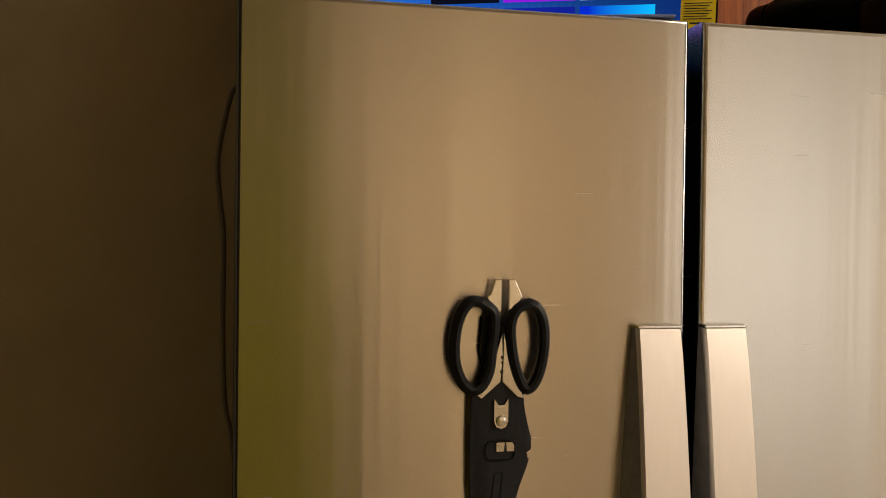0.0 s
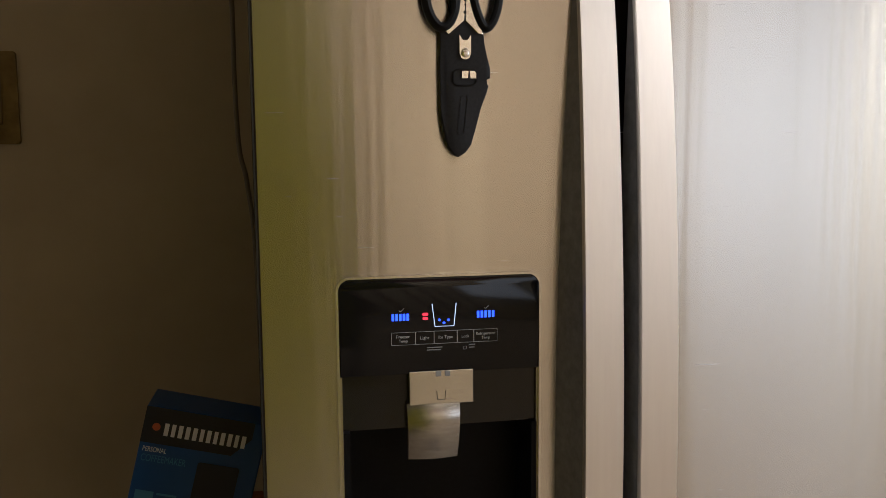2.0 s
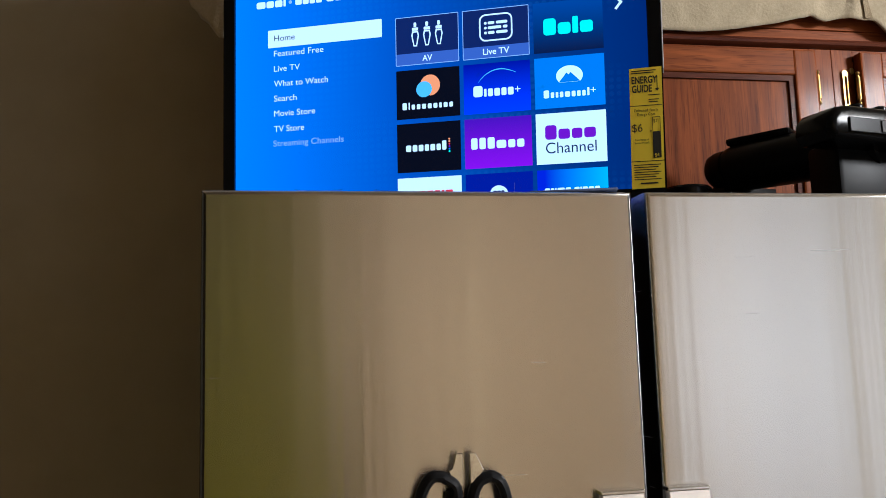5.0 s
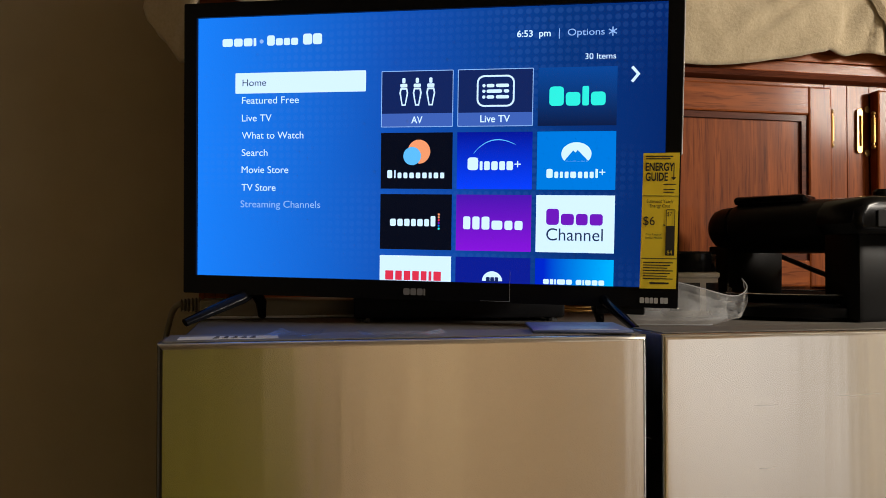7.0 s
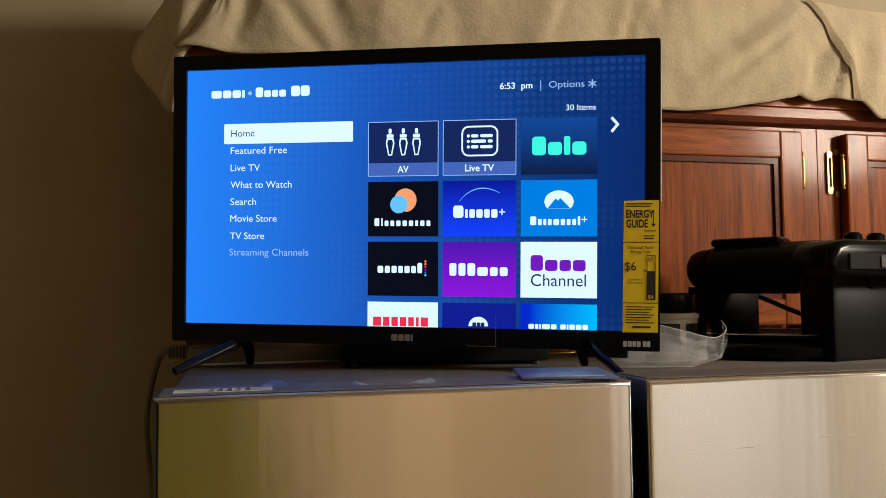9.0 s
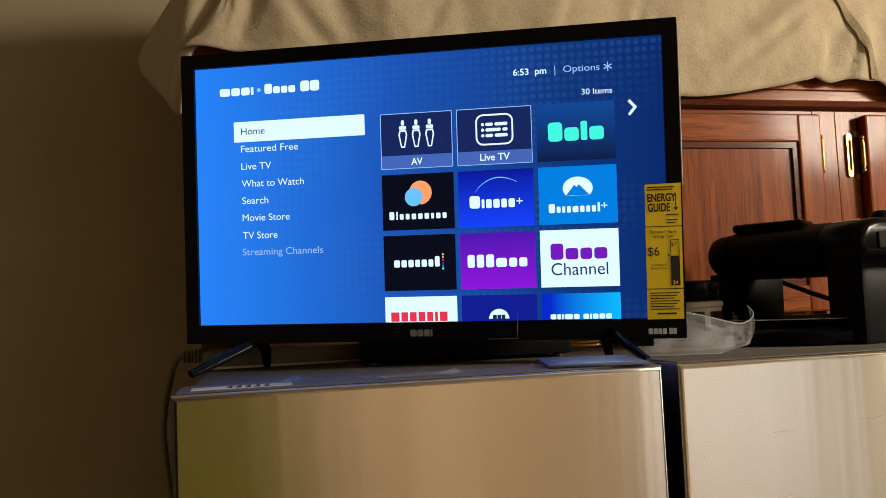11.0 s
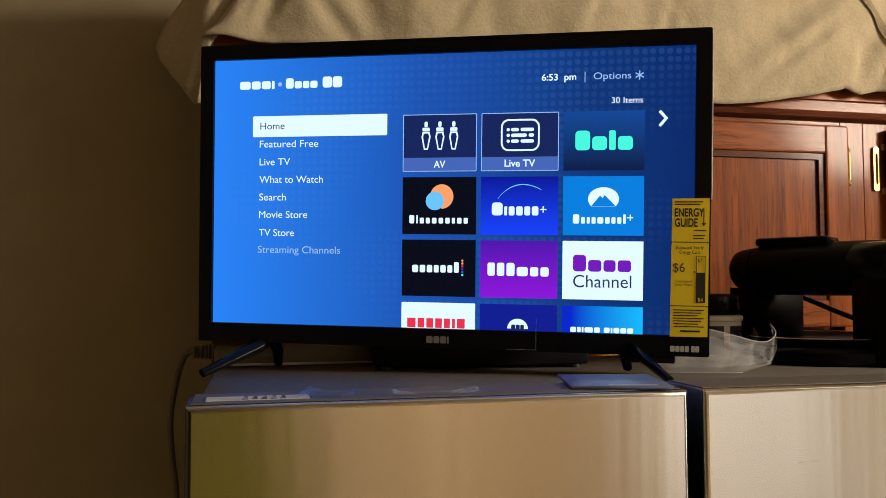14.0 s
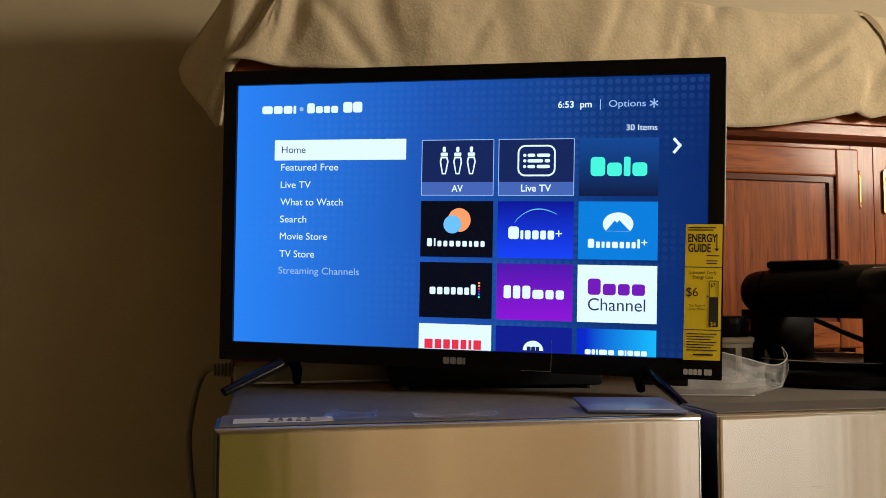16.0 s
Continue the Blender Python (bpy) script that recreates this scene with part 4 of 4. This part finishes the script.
part("housing", box(-0.125, 0.125, -0.045, 0.045, 0.004, 0.036, 0.004), BLACK, setbox, smooth=True)
for x in (-0.11, 0.11):
    for y in (-0.035, 0.035):
        part("rubber_foot", lathe(((0.007, 0.0), (0.007, 0.0045)), x, y, 12), GASKET, setbox)
coil = tube([(0.085 + 0.05 * math.cos(a * 0.35), 0.40 + 0.035 * math.sin(a * 0.35), T + 0.0035 + 0.00025 * a) for a in range(54)], 0.0016, 6)
tagged(part("coiled_cable", coil, BRASS, smooth=True), "loosely coiled brownish cable behind the television", "cable")

sticker = tagged(part("rating_label", box(-0.384, -0.308, 0.018, 0.040, 1.7513, 1.7518), PAPER), "torn white printed label stuck on the freezer door's top", "label")
lines_bm = bmesh.new()
for k in range(3):
    for j in range(5):
        box(-0.358 + 0.007 * j + 0.001 * k, -0.3535 + 0.007 * j, 0.020 + 0.007 * k, 0.0225 + 0.007 * k, 1.7518, 1.7521, bm=lines_bm)
part("print_bars", lines_bm, INK, sticker)


def sheet(name, quad, mat, label, category, lift=0.0, curl=0.004):
    bm = bmesh.new()
    g = []
    for i in range(9):
        row = []
        for j in range(9):
            u, v = i / 8, j / 8
            p = (Vector(quad[0]) * (1 - u) + Vector(quad[1]) * u) * (1 - v) + (Vector(quad[3]) * (1 - u) + Vector(quad[2]) * u) * v
            row.append(bm.verts.new((p.x, p.y, T + lift + 0.0006 + curl * max(0, 2 * abs(u - 0.5)) ** 3 * (0.4 + 0.6 * v))))
        g.append(row)
    for i in range(8):
        for j in range(8):
            bm.faces.new((g[i][j], g[i + 1][j], g[i + 1][j + 1], g[i][j + 1]))
    bmesh.ops.solidify(bm, geom=bm.faces[:], thickness=0.0005)
    return tagged(part(name, bm, mat, smooth=True), label, category)


book = thing("booklet", pose(-0.046, 0.054, T + 0.0098, 0, 0, -14), "thin blue printed booklet lying on the refrigerator", "booklet")
part("cover", box(-0.042, 0.042, -0.046, 0.048, 0.0, 0.0026, 0.0012), PAPER_BLUE, book, smooth=True)
part("title_bar", box(-0.010, 0.030, -0.044, -0.040, 0.0027, 0.0029), PRINT, book)
sheet("plastic_strip", ((-0.245, 0.012), (-0.175, 0.012), (-0.175, 0.032), (-0.245, 0.030)), FILM, "crumpled strip of clear packing film", "film", 0.0095, 0.004)
sheet("packing_film", ((-0.318, 0.016), (-0.275, 0.014), (-0.270, 0.046), (-0.305, 0.060)), FILM, "torn piece of clear packing film lying flat", "film", 0.0105, 0.003)

jar = thing("jar", pose(0.229, 0.350, T), "white plastic jar with a black screw lid", "jar")
part("body", lathe(((0.033, 0.0), (0.036, 0.004), (0.036, 0.049), (0.038, 0.051), (0.038, 0.056), (0.034, 0.0575)), 0, 0), WHITE, jar, smooth=True)
part("lid", lathe(((0.034, 0.0577), (0.035, 0.059), (0.035, 0.081), (0.032, 0.084), (0.012, 0.085)), 0, 0), BLACK_GLOSS, jar, "black screw lid", True)
bm = bmesh.new()
for a0, a1 in ((200, 262), (275, 330)):
    n = 8
    lo = [bm.verts.new((0.0364 * math.cos(radians(a0 + (a1 - a0) * k / n)), 0.0364 * math.sin(radians(a0 + (a1 - a0) * k / n)), 0.008)) for k in range(n + 1)]
    hi = [bm.verts.new((v.co.x, v.co.y, 0.044)) for v in lo]
    for k in range(n):
        bm.faces.new((lo[k], lo[k + 1], hi[k + 1], hi[k]))
part("jar_label", bm, DARK_CARD, jar, "dark printed label")

# clear bag: a standing ribbon of film above a flap that slopes to the support
TOP_EDGE = [Vector(p) for p in smooth_path([(0.085, 0.215, 1.800), (0.138, 0.200, 1.788), (0.162, 0.197, 1.782), (0.195, 0.197, 1.774), (0.212, 0.200, 1.7765), (0.221, 0.205, 1.784), (0.219, 0.212, 1.793)], 6)]
MID_EDGE = [Vector(p) for p in smooth_path([(0.085, 0.205, 1.775), (0.138, 0.192, 1.771), (0.162, 0.188, 1.764), (0.190, 0.189, 1.758), (0.203, 0.192, 1.755), (0.209, 0.196, 1.752), (0.212, 0.202, 1.756)], 6)]
LOW_EDGE = [Vector(p) for p in smooth_path([(0.070, 0.200, 1.7428), (0.100, 0.190, 1.7428), (0.130, 0.182, 1.7428), (0.157, 0.176, 1.7428), (0.175, 0.186, 1.7450), (0.195, 0.192, 1.7490), (0.2122, 0.2022, 1.7545)], 6)]
bm = bmesh.new()


def film_strip(upper, lower, puff):
    rows = []
    for i, (p, q) in enumerate(zip(upper, lower)):
        rows.append([bm.verts.new(p.lerp(q, j / 8) + Vector((0, puff * math.sin(math.pi * j / 8) * (1 + 0.5 * math.sin(i * 0.9)), 0.0008 * math.sin(i * 1.3 + j)))) for j in range(9)])
    for a, b in zip(rows, rows[1:]):
        for j in range(8):
            bm.faces.new((a[j], b[j], b[j + 1], a[j + 1]))


film_strip(TOP_EDGE, MID_EDGE, -0.004)
film_strip(MID_EDGE, LOW_EDGE, -0.003)
film_strip([p + Vector((0.012, 0.05, -0.006)) for p in TOP_EDGE], [Vector((p.x + 0.02, p.y + 0.06, 1.7432)) for p in LOW_EDGE], 0.003)
bag = tagged(part("plastic_bag", bm, BAG, smooth=True), "crumpled clear plastic bag beside the television", "bag")
part("bag_edge_glint", tube(TOP_EDGE, 0.0007, 6), FILM_EDGE, bag, "whitish tube painting the glint of the film's edge", True)
part("bag_edge_glint", tube([p + Vector((0, 0, 0.0006)) for p in LOW_EDGE[:20]], 0.0008, 6), FILM_EDGE, bag, "whitish tube painting the glint of the film's edge", True)

# black countertop appliance: a drum reaching back from a control head, on two posts
app = thing("countertop_appliance", pose(0.33, 0.13, T, 0, 0, 12), "black plastic countertop cooker with a horizontal drum", "appliance")
part("base", lathe(((0.112, 0.0), (0.119, 0.005), (0.119, 0.016), (0.114, 0.021), (0.108, 0.022)), 0.064, 0.176, 56), COOKER_GLOSS, app, smooth=True)
part("tray", lathe(((0.092, 0.0222), (0.100, 0.027), (0.102, 0.031), (0.100, 0.031), (0.092, 0.0265), (0.02, 0.026)), 0.062, 0.166, 48), COOKER, app, smooth=True)
part("tray_rim", tube([(0.062 + 0.101 * math.cos(a * math.pi / 24), 0.166 + 0.101 * math.sin(a * math.pi / 24), 0.0315) for a in range(49)], 0.0009, 6), BLADE, app, "thin bright rim", True)
part("front_post", box(0.031, 0.215, 0.046, 0.098, 0.0, 0.112, 0.007), COOKER, app, smooth=True)
part("back_post", prism([(0.010, 0.024), (0.113, 0.024), (0.114, 0.092), (0.014, 0.092)], 0.235, 0.272, 0.006), COOKER, app, smooth=True)
bm = bmesh.new()
rings = []
for y, r in ((0.305, 0.008), (0.304, 0.018), (0.299, 0.024), (0.290, 0.0275), (0.276, 0.029), (0.275, 0.0275), (0.272, 0.0275), (0.270, 0.031), (0.262, 0.033), (0.2, 0.0345), (0.1, 0.0345), (0.07, 0.033)):
    ring_ = []
    for i in range(36):
        a = 2 * math.pi * i / 36
        ring_.append(bm.verts.new((1.3 * r * math.cos(a), y - 0.305, 0.116 + r * math.sin(a))))
    rings.append(ring_)
for a, b in zip(rings, rings[1:]):
    for i in range(36):
        bm.faces.new((a[i], a[(i + 1) % 36], b[(i + 1) % 36], b[i]))
bm.faces.new(rings[0])
bm.faces.new(rings[-1][::-1])
DRUM = pose(0.017, 0.266, 0, 0, 0, 25)
bmesh.ops.transform(bm, matrix=DRUM, verts=bm.verts)
part("drum", bm, COOKER, app, "black horizontal drum", True)
bm = box(-0.026, 0.026, -0.128, -0.036, 0.146, 0.157, 0.005)
bmesh.ops.transform(bm, matrix=DRUM, verts=bm.verts)
part("vent_cover", bm, COOKER_GLOSS, app, smooth=True)
head = prism([(-0.028, 0.112), (-0.026, 0.127), (-0.014, 0.139), (0.004, 0.143), (0.21, 0.143), (0.222, 0.134), (0.222, 0.110), (0.210, 0.101), (-0.018, 0.101)], 0.0, 0.055, 0.009, seg=3)
part("control_head", head, COOKER_GLOSS, app, "glossy black control head", True)
part("control_window", box(0.000, 0.205, -0.0025, 0.0004, 0.1085, 0.1265, 0.001), COOKER_STRIP, app, "grey control strip")
part("control_slot", box(0.050, 0.066, -0.0042, -0.0027, 0.1105, 0.1245, 0.0005), INK, app)
for x in (0.045, 0.085, 0.125):
    part("knob", lathe(((0.010, 0.1425), (0.010, 0.150), (0.007, 0.153)), x, 0.028, 20), COOKER_GLOSS, app, smooth=True)
part("power_cord", tube(smooth_path([(0.120, 0.262, 0.084), (0.125, 0.23, 0.072), (0.120, 0.17, 0.054), (0.110, 0.100, 0.040)], 6), 0.0035, 8), COOKER, app, smooth=True)
part("cord_loop", tube(smooth_path([(0.118, 0.110, 0.056), (0.105, 0.135, 0.052), (0.098, 0.140, 0.040), (0.104, 0.138, 0.029)], 6), 0.003, 8), COOKER, app, smooth=True)

# ---- wall cabinet above and behind ----
F = 0.462
cab = thing("wall_cabinet", pose(0, 0, -0.021), "red-brown stained oak wall cabinet with brass hinges", "cabinet")
part("carcass", box(-0.40, 1.45, F + 0.0185, BACK_Y - 0.002, 1.768, 2.28), OAK, cab)
for x0, x1 in ((-0.40, -0.36), (0.518, 0.5575), (0.5580, 0.597), (1.40, 1.45)):
    part("stile", box(x0, x1, F - 0.0005, F + 0.018, 1.755, 2.106, 0.0008), OAK, cab)
for z0, z1 in ((1.755, 1.79), (2.092, 2.106)):
    for x0, x1 in ((-0.3598, 0.5178), (0.5972, 1.3998)):
        part("rail", box(x0, x1, F, F + 0.018, z0, z1, 0.0008), OAK_FLAT, cab)
# the bead below the frieze
bead = [(0.0, 2.1062), (-0.006, 2.1075), (-0.0115, 2.1105), (-0.0130, 2.1145), (-0.0115, 2.1185), (-0.006, 2.1205), (0.0, 2.1215)]
bm = bmesh.new()
ends = [[bm.verts.new((x, F + y, z)) for y, z in bead + [(0.016, 2.1215), (0.016, 2.1062)]] for x in (-0.403, 1.45)]
n = len(ends[0])
for k in range(n):
    bm.faces.new((ends[0][k], ends[0][(k + 1) % n], ends[1][(k + 1) % n], ends[1][k]))
bm.faces.new(ends[0])
bm.faces.new(ends[1][::-1])
part("bead_moulding", bm, OAK_DARK, cab, "dark rounded bead", True)
part("frieze", box(-0.401, 1.45, F - 0.001, F + 0.018, 2.1217, 2.138, 0.001), OAK_FLAT, cab)
part("frieze", box(-0.401, 1.45, F - 0.003, F + 0.018, 2.1386, 2.28, 0.001), OAK_FLAT, cab)


def cabinet_door(x0, x1, hinge_left):
    z0, z1, w = 1.797, 2.097, 0.040
    y0, y1 = F - 0.020, F - 0.0012
    d = part("door", box(x0 + 0.03, x1 - 0.03, y0 + 0.009, y1, z0 + 0.03, z1 - 0.03), OAK, cab, "framed oak door")
    for a, b in ((x0, x0 + w), (x1 - w, x1)):
        part("door_stile", box(a, b, y0, y1 + 0.0004, z0, z1, 0.003), OAK, d)
    for a, b in ((z0, z0 + w), (z1 - w - 0.003, z1)):
        part("door_rail", box(x0 + w - 0.002, x1 - w + 0.002, y0 + 0.0008, y1 + 0.0002, a, b, 0.003), OAK_FLAT, d)
    inner = rr(x0 + w, x1 - w, z0 + w, z1 - w - 0.003, 0.0008, 1)
    inset = rr(x0 + w + 0.009, x1 - w - 0.009, z0 + w + 0.009, z1 - w - 0.012, 0.0008, 1)
    part("panel_bead", ring(inner, inset, y0 + 0.0045, y0 + 0.010), OAK_DARK, d)
    for z in (2.036, 1.85):
        x = x0 if hinge_left else x1
        s = -1 if hinge_left else 1
        hx, hy = x + 0.0035 * s, y0 + 0.006
        hb = tube([(hx, hy, z - 0.019), (hx, hy, z + 0.019)], 0.0036, 12)
        for k in (-1, 1):
            tube([(hx, hy, z + 0.0195 * k), (hx, hy, z + 0.0225 * k)], 0.0020, 10, bm=hb)
            bmesh.ops.create_uvsphere(hb, u_segments=10, v_segments=8, radius=0.0036, matrix=Matrix.Translation((hx, hy, z + 0.0255 * k)))
            prism(oval(hx + 0.0015 * s, z + 0.0335 * k, 0.0046, 0.0052, 16), F - 0.0035, F - 0.0004, bm=hb)
        h = part("hinge", hb, BRASS, d, "polished brass hinge", True)
        if hinge_left:
            part("hinge_leaf", ring(rr(x - 0.024, x - 0.0145, z - 0.034, z + 0.034, 0.004), rr(x - 0.0210, x - 0.0165, z - 0.024, z + 0.024, 0.002), F - 0.0045, F - 0.0008), BRASS, h)
    return d


cabinet_door(-0.358, 0.077, True)
cabinet_door(0.083, 0.517, False)
cabinet_door(0.597, 1.0, True)
cabinet_door(1.006, 1.399, False)

# ---- towel draped over the cabinet ----
TOPS = ((-0.42, 2.262), (-0.358, 2.276), (-0.30, 2.288), (-0.1, 2.312), (0.2, 2.284), (0.35, 2.276), (0.55, 2.281), (0.63, 2.278), (1.0, 2.263))
HEMS = ((-0.42, 2.156), (-0.412, 2.150), (-0.377, 2.149), (-0.321, 2.146), (-0.163, 2.146), (0.0, 2.116), (0.109, 2.104), (0.298, 2.099), (0.354, 2.101), (0.401, 2.110), (0.449, 2.118), (0.498, 2.126), (0.510, 2.131), (0.523, 2.126), (0.537, 2.123), (0.565, 2.129), (0.618, 2.126), (0.659, 2.102), (1.0, 2.097))
FOLDS = ((0.345, 2.126, 0.512, 2.242, -0.009, 0.009), (-0.305, 2.245, -0.222, 2.150, -0.011, 0.012), (-0.359, 2.240, -0.378, 2.165, -0.007, 0.014), (0.528, 2.150, 0.540, 2.200, -0.008, 0.010), (0.27, 2.25, 0.30, 2.31, -0.007, 0.010), (0.10, 2.20, 0.145, 2.30, -0.006, 0.008), (-0.10, 2.17, -0.05, 2.26, -0.005, 0.009), (0.20, 2.13, 0.235, 2.26, -0.006, 0.010), (0.565, 2.13, 0.585, 2.20, -0.006, 0.007),
         (0.34, 2.135, 0.54, 2.262, 0.009, 0.030), (0.30, 2.155, 0.52, 2.290, -0.007, 0.022), (0.46, 2.128, 0.56, 2.190, 0.007, 0.018), (0.535, 2.150, 0.56, 2.215, -0.010, 0.014), (0.575, 2.120, 0.60, 2.230, 0.008, 0.016), (0.64, 2.110, 0.66, 2.260, 0.010, 0.024), (-0.385, 2.155, -0.345, 2.27, 0.012, 0.022), (-0.345, 2.150, -0.315, 2.28, -0.010, 0.014), (-0.28, 2.150, -0.29, 2.300, 0.010, 0.03), (-0.19, 2.150, -0.245, 2.310, -0.010, 0.018),
         (-0.13, 2.145, -0.17, 2.310, 0.009, 0.03), (-0.02, 2.130, -0.06, 2.280, -0.006, 0.02), (0.06, 2.120, 0.12, 2.300, 0.007, 0.028), (0.17, 2.110, 0.20, 2.300, -0.006, 0.022))


def towel_front(x, z):
    y = 0.441 - 0.010 * max(0.0, math.sin((z - 2.08) / 0.22 * math.pi))
    for x0, z0, x1, z1, amp, w in FOLDS:
        d = Vector((x1 - x0, z1 - z0))
        p = Vector((x - x0, z - z0))
        t = min(1.0, max(0.0, p.dot(d) / d.dot(d)))
        dist = (p - d * t).length
        y -= amp * math.exp(-(dist / w) ** 2) * math.sin(math.pi * (0.12 + 0.76 * t))
    y += 0.006 * noise.noise(Vector((x * 9, z * 9, 1.7))) + 0.0035 * noise.noise(Vector((x * 26, z * 22, 5.0))) + 0.0014 * noise.noise(Vector((x * 70, z * 55, 9.0)))
    return min(y, 0.4465)


LEFT = ((2.145, -0.423), (2.155, -0.420), (2.167, -0.402), (2.201, -0.379), (2.25, -0.352), (2.30, -0.33))


bm = bmesh.new()
g = []
NX, NV = 220, 44
for i in range(NX + 1):
    x = -0.42 + 1.40 * (i / NX) ** 1.15
    top, hem = piecewise(TOPS, x), piecewise(HEMS, x)
    hem += 0.0006 * math.sin(x * 41) + 0.0006 * math.sin(x * 93)
    row = []
    for j in range(NV + 1):
        v = j / NV
        if v < 0.4:
            k = v / 0.4
            yf = towel_front(x, top)
            y = BACK_Y - 0.03 + (yf - BACK_Y + 0.03) * math.sin(k * math.pi / 2)
            slide = (piecewise(LEFT, top) + 0.42) * math.exp(-((x + 0.42) / 0.05) ** 2)
            z = top - 0.045 * (1 - k) ** 2 + 0.008 * noise.noise(Vector((x * 7, y * 9, 3.0)))
        else:
            k = (v - 0.4) / 0.6
            z = top + (hem - top) * k 
            y = towel_front(x, z)
            slide = (piecewise(LEFT, z) + 0.42) * math.exp(-((x + 0.42) / 0.05) ** 2)
            y += 0.016 * math.exp(-((x + 0.42) / 0.007) ** 2)
            z += 0.008 * noise.noise(Vector((x * 7, towel_front(x, top) * 9, 3.0))) * (1 - k)
        row.append(bm.verts.new((x + slide, y, z)))
    g.append(row)
for i in range(NX):
    for j in range(NV):
        bm.faces.new((g[i][j], g[i + 1][j], g[i + 1][j + 1], g[i][j + 1]))
# the end of the towel that hangs past the cabinet's corner
EDGE = ((2.070, -0.4205), (2.10, -0.440), (2.133, -0.468), (2.153, -0.474), (2.172, -0.466), (2.215, -0.432), (2.27, -0.392))
INNER = ((2.070, -0.417), (2.14, -0.406), (2.16, -0.392), (2.20, -0.362), (2.27, -0.335))
g = []
for i in range(33):
    z = 2.070 + 0.200 * i / 32
    x0, x1 = piecewise(EDGE, z), piecewise(INNER, z)
    row = []
    for j in range(17):
        u = j / 16
        x = x0 + (x1 - x0) * u
        y = 0.4515 + 0.9 * max(0.0, -0.405 - x) - 0.006 * math.exp(-((x + 0.42 - 0.3 * (z - 2.15)) / 0.012) ** 2) + 0.003 * noise.noise(Vector((x * 25, z * 18, 8.0)))
        row.append(bm.verts.new((x, y, z)))
    g.append(row)
for i in range(8):
    g[i][0].co.y += 0.001 * i
for i in range(32):
    for j in range(16):
        bm.faces.new((g[i][j], g[i + 1][j], g[i + 1][j + 1], g[i][j + 1]))
towel = tagged(part("towel", bm, TOWEL, smooth=True), "tan towel draped in folds over the cabinet top", "towel")
towel.data.shade_smooth()
towel.modifiers.new("thickness", "SOLIDIFY").thickness = 0.005
# woven border across the towel
bm = bmesh.new()
rows = []
for k in range(25):
    t = k / 24
    z = 2.288 - 0.160 * t
    x = 0.517 + 0.092 * t ** 0.6
    w = 0.013
    rows.append([bm.verts.new((x + w * (s - 0.5), towel_front(x + w * (s - 0.5), z) - 0.0035, z)) for s in (0, 0.2, 0.4, 0.6, 0.8, 1)])
for a, b in zip(rows, rows[1:]):
    for k in range(5):
        bm.faces.new((a[k], a[k + 1], b[k + 1], b[k]))
part("woven_border", bm, TOWEL_BAND, towel, "woven border band", True)

# ---- left of the refrigerator ----
plate = thing("switch_plate", pose(-0.900, BACK_Y, 1.408), "dull brass switch plate on the brown wall", "switch plate")
part("plate", prism(rr(-0.052, 0.052, -0.084, 0.084, 0.006), -0.007, 0.0, 0.004), AGED_BRASS, plate, smooth=True)
part("rocker", prism(rr(-0.024, 0.024, -0.050, 0.050, 0.006), -0.0110, -0.0065, 0.003), AGED_BRASS, plate, "dull brass rocker", True)
for z in (-0.069, 0.069):
    part("screw", prism(oval(0, z, 0.0035, 0.0035, 14), -0.0085, -0.0065), BRASS, plate)

stand = thing("side_stand", pose(-0.505, 0.42, 0), "narrow dark wooden stand in the gap", "stand")
part("top", box(-0.21, 0.10, -0.2, 0.2, 0.670, 0.690, 0.003), OAK_FLAT, stand)
for x in (-0.195, 0.085):
    for y in (-0.185, 0.185):
        part("leg", box(x - 0.012, x + 0.012, y - 0.012, y + 0.012, 0.0, 0.670, 0.002), OAK_DARK, stand)
carton = thing("carton", pose(-0.480, 0.25, 0.6905, 0, 14, 0) @ Matrix.Scale(0.965, 4), "blue coffee maker carton leaning against the refrigerator", "carton")
part("box", box(-0.145, 0.022, 0.0, 0.085, 0.0, 0.26, 0.002), BLUE_CARD, carton)
part("title_band", flat([(-0.1448, 0.208), (-0.020, 0.208), (0.004, 0.236), (0.004, 0.2595), (-0.1448, 0.2595)], -0.0008), DARK_CARD, carton, "black title band")
bars(-0.116, -0.004, 0.221, 0.239, (1, 0.9, 1, 1, 1, 0.9, 1, 0.9, 1, 1, 0.9, 1), -0.0014, PRINT, carton, r=0.1)
part("title_dot", flat(oval(-0.127, 0.232, 0.0055, 0.0055, 16), -0.0014), ORANGE, carton)
lettering("PERSONAL", -0.139, -0.107, 0.196, 0.203, -0.0012, PRINT, carton)
lettering("COFFEEMAKER", -0.139, -0.078, 0.182, 0.192, -0.0012, PRINT_CYAN, carton)
part("picture_panel", flat(rr(-0.062, -0.004, 0.07, 0.192, 0.004), -0.0012), DARK_CARD, carton, "dark product picture")
part("picture_mug", flat(rr(-0.052, -0.018, 0.075, 0.12, 0.006), -0.0018), ORANGE, carton)
part("photo", flat([(-0.137, 0.115), (-0.112, 0.115), (-0.112, 0.14), (-0.137, 0.14)], -0.0012), PRINT_CYAN, carton)
lines(-0.108, -0.08, (0.139, 0.132, 0.125), 0.003, -0.0012, PRINT_CYAN, carton)
wirep = smooth_path([(-0.700, 0.30, 0.6915), (-0.690, 0.24, 0.745), (-0.668, 0.21, 0.783), (-0.640, 0.205, 0.797), (-0.612, 0.21, 0.795), (-0.597, 0.225, 0.6915)], 8)
tagged(part("loose_wire", tube(wirep, 0.0012, 8), GREY_WIRE, smooth=True), "thin grey wire looped beside the carton", "wire")
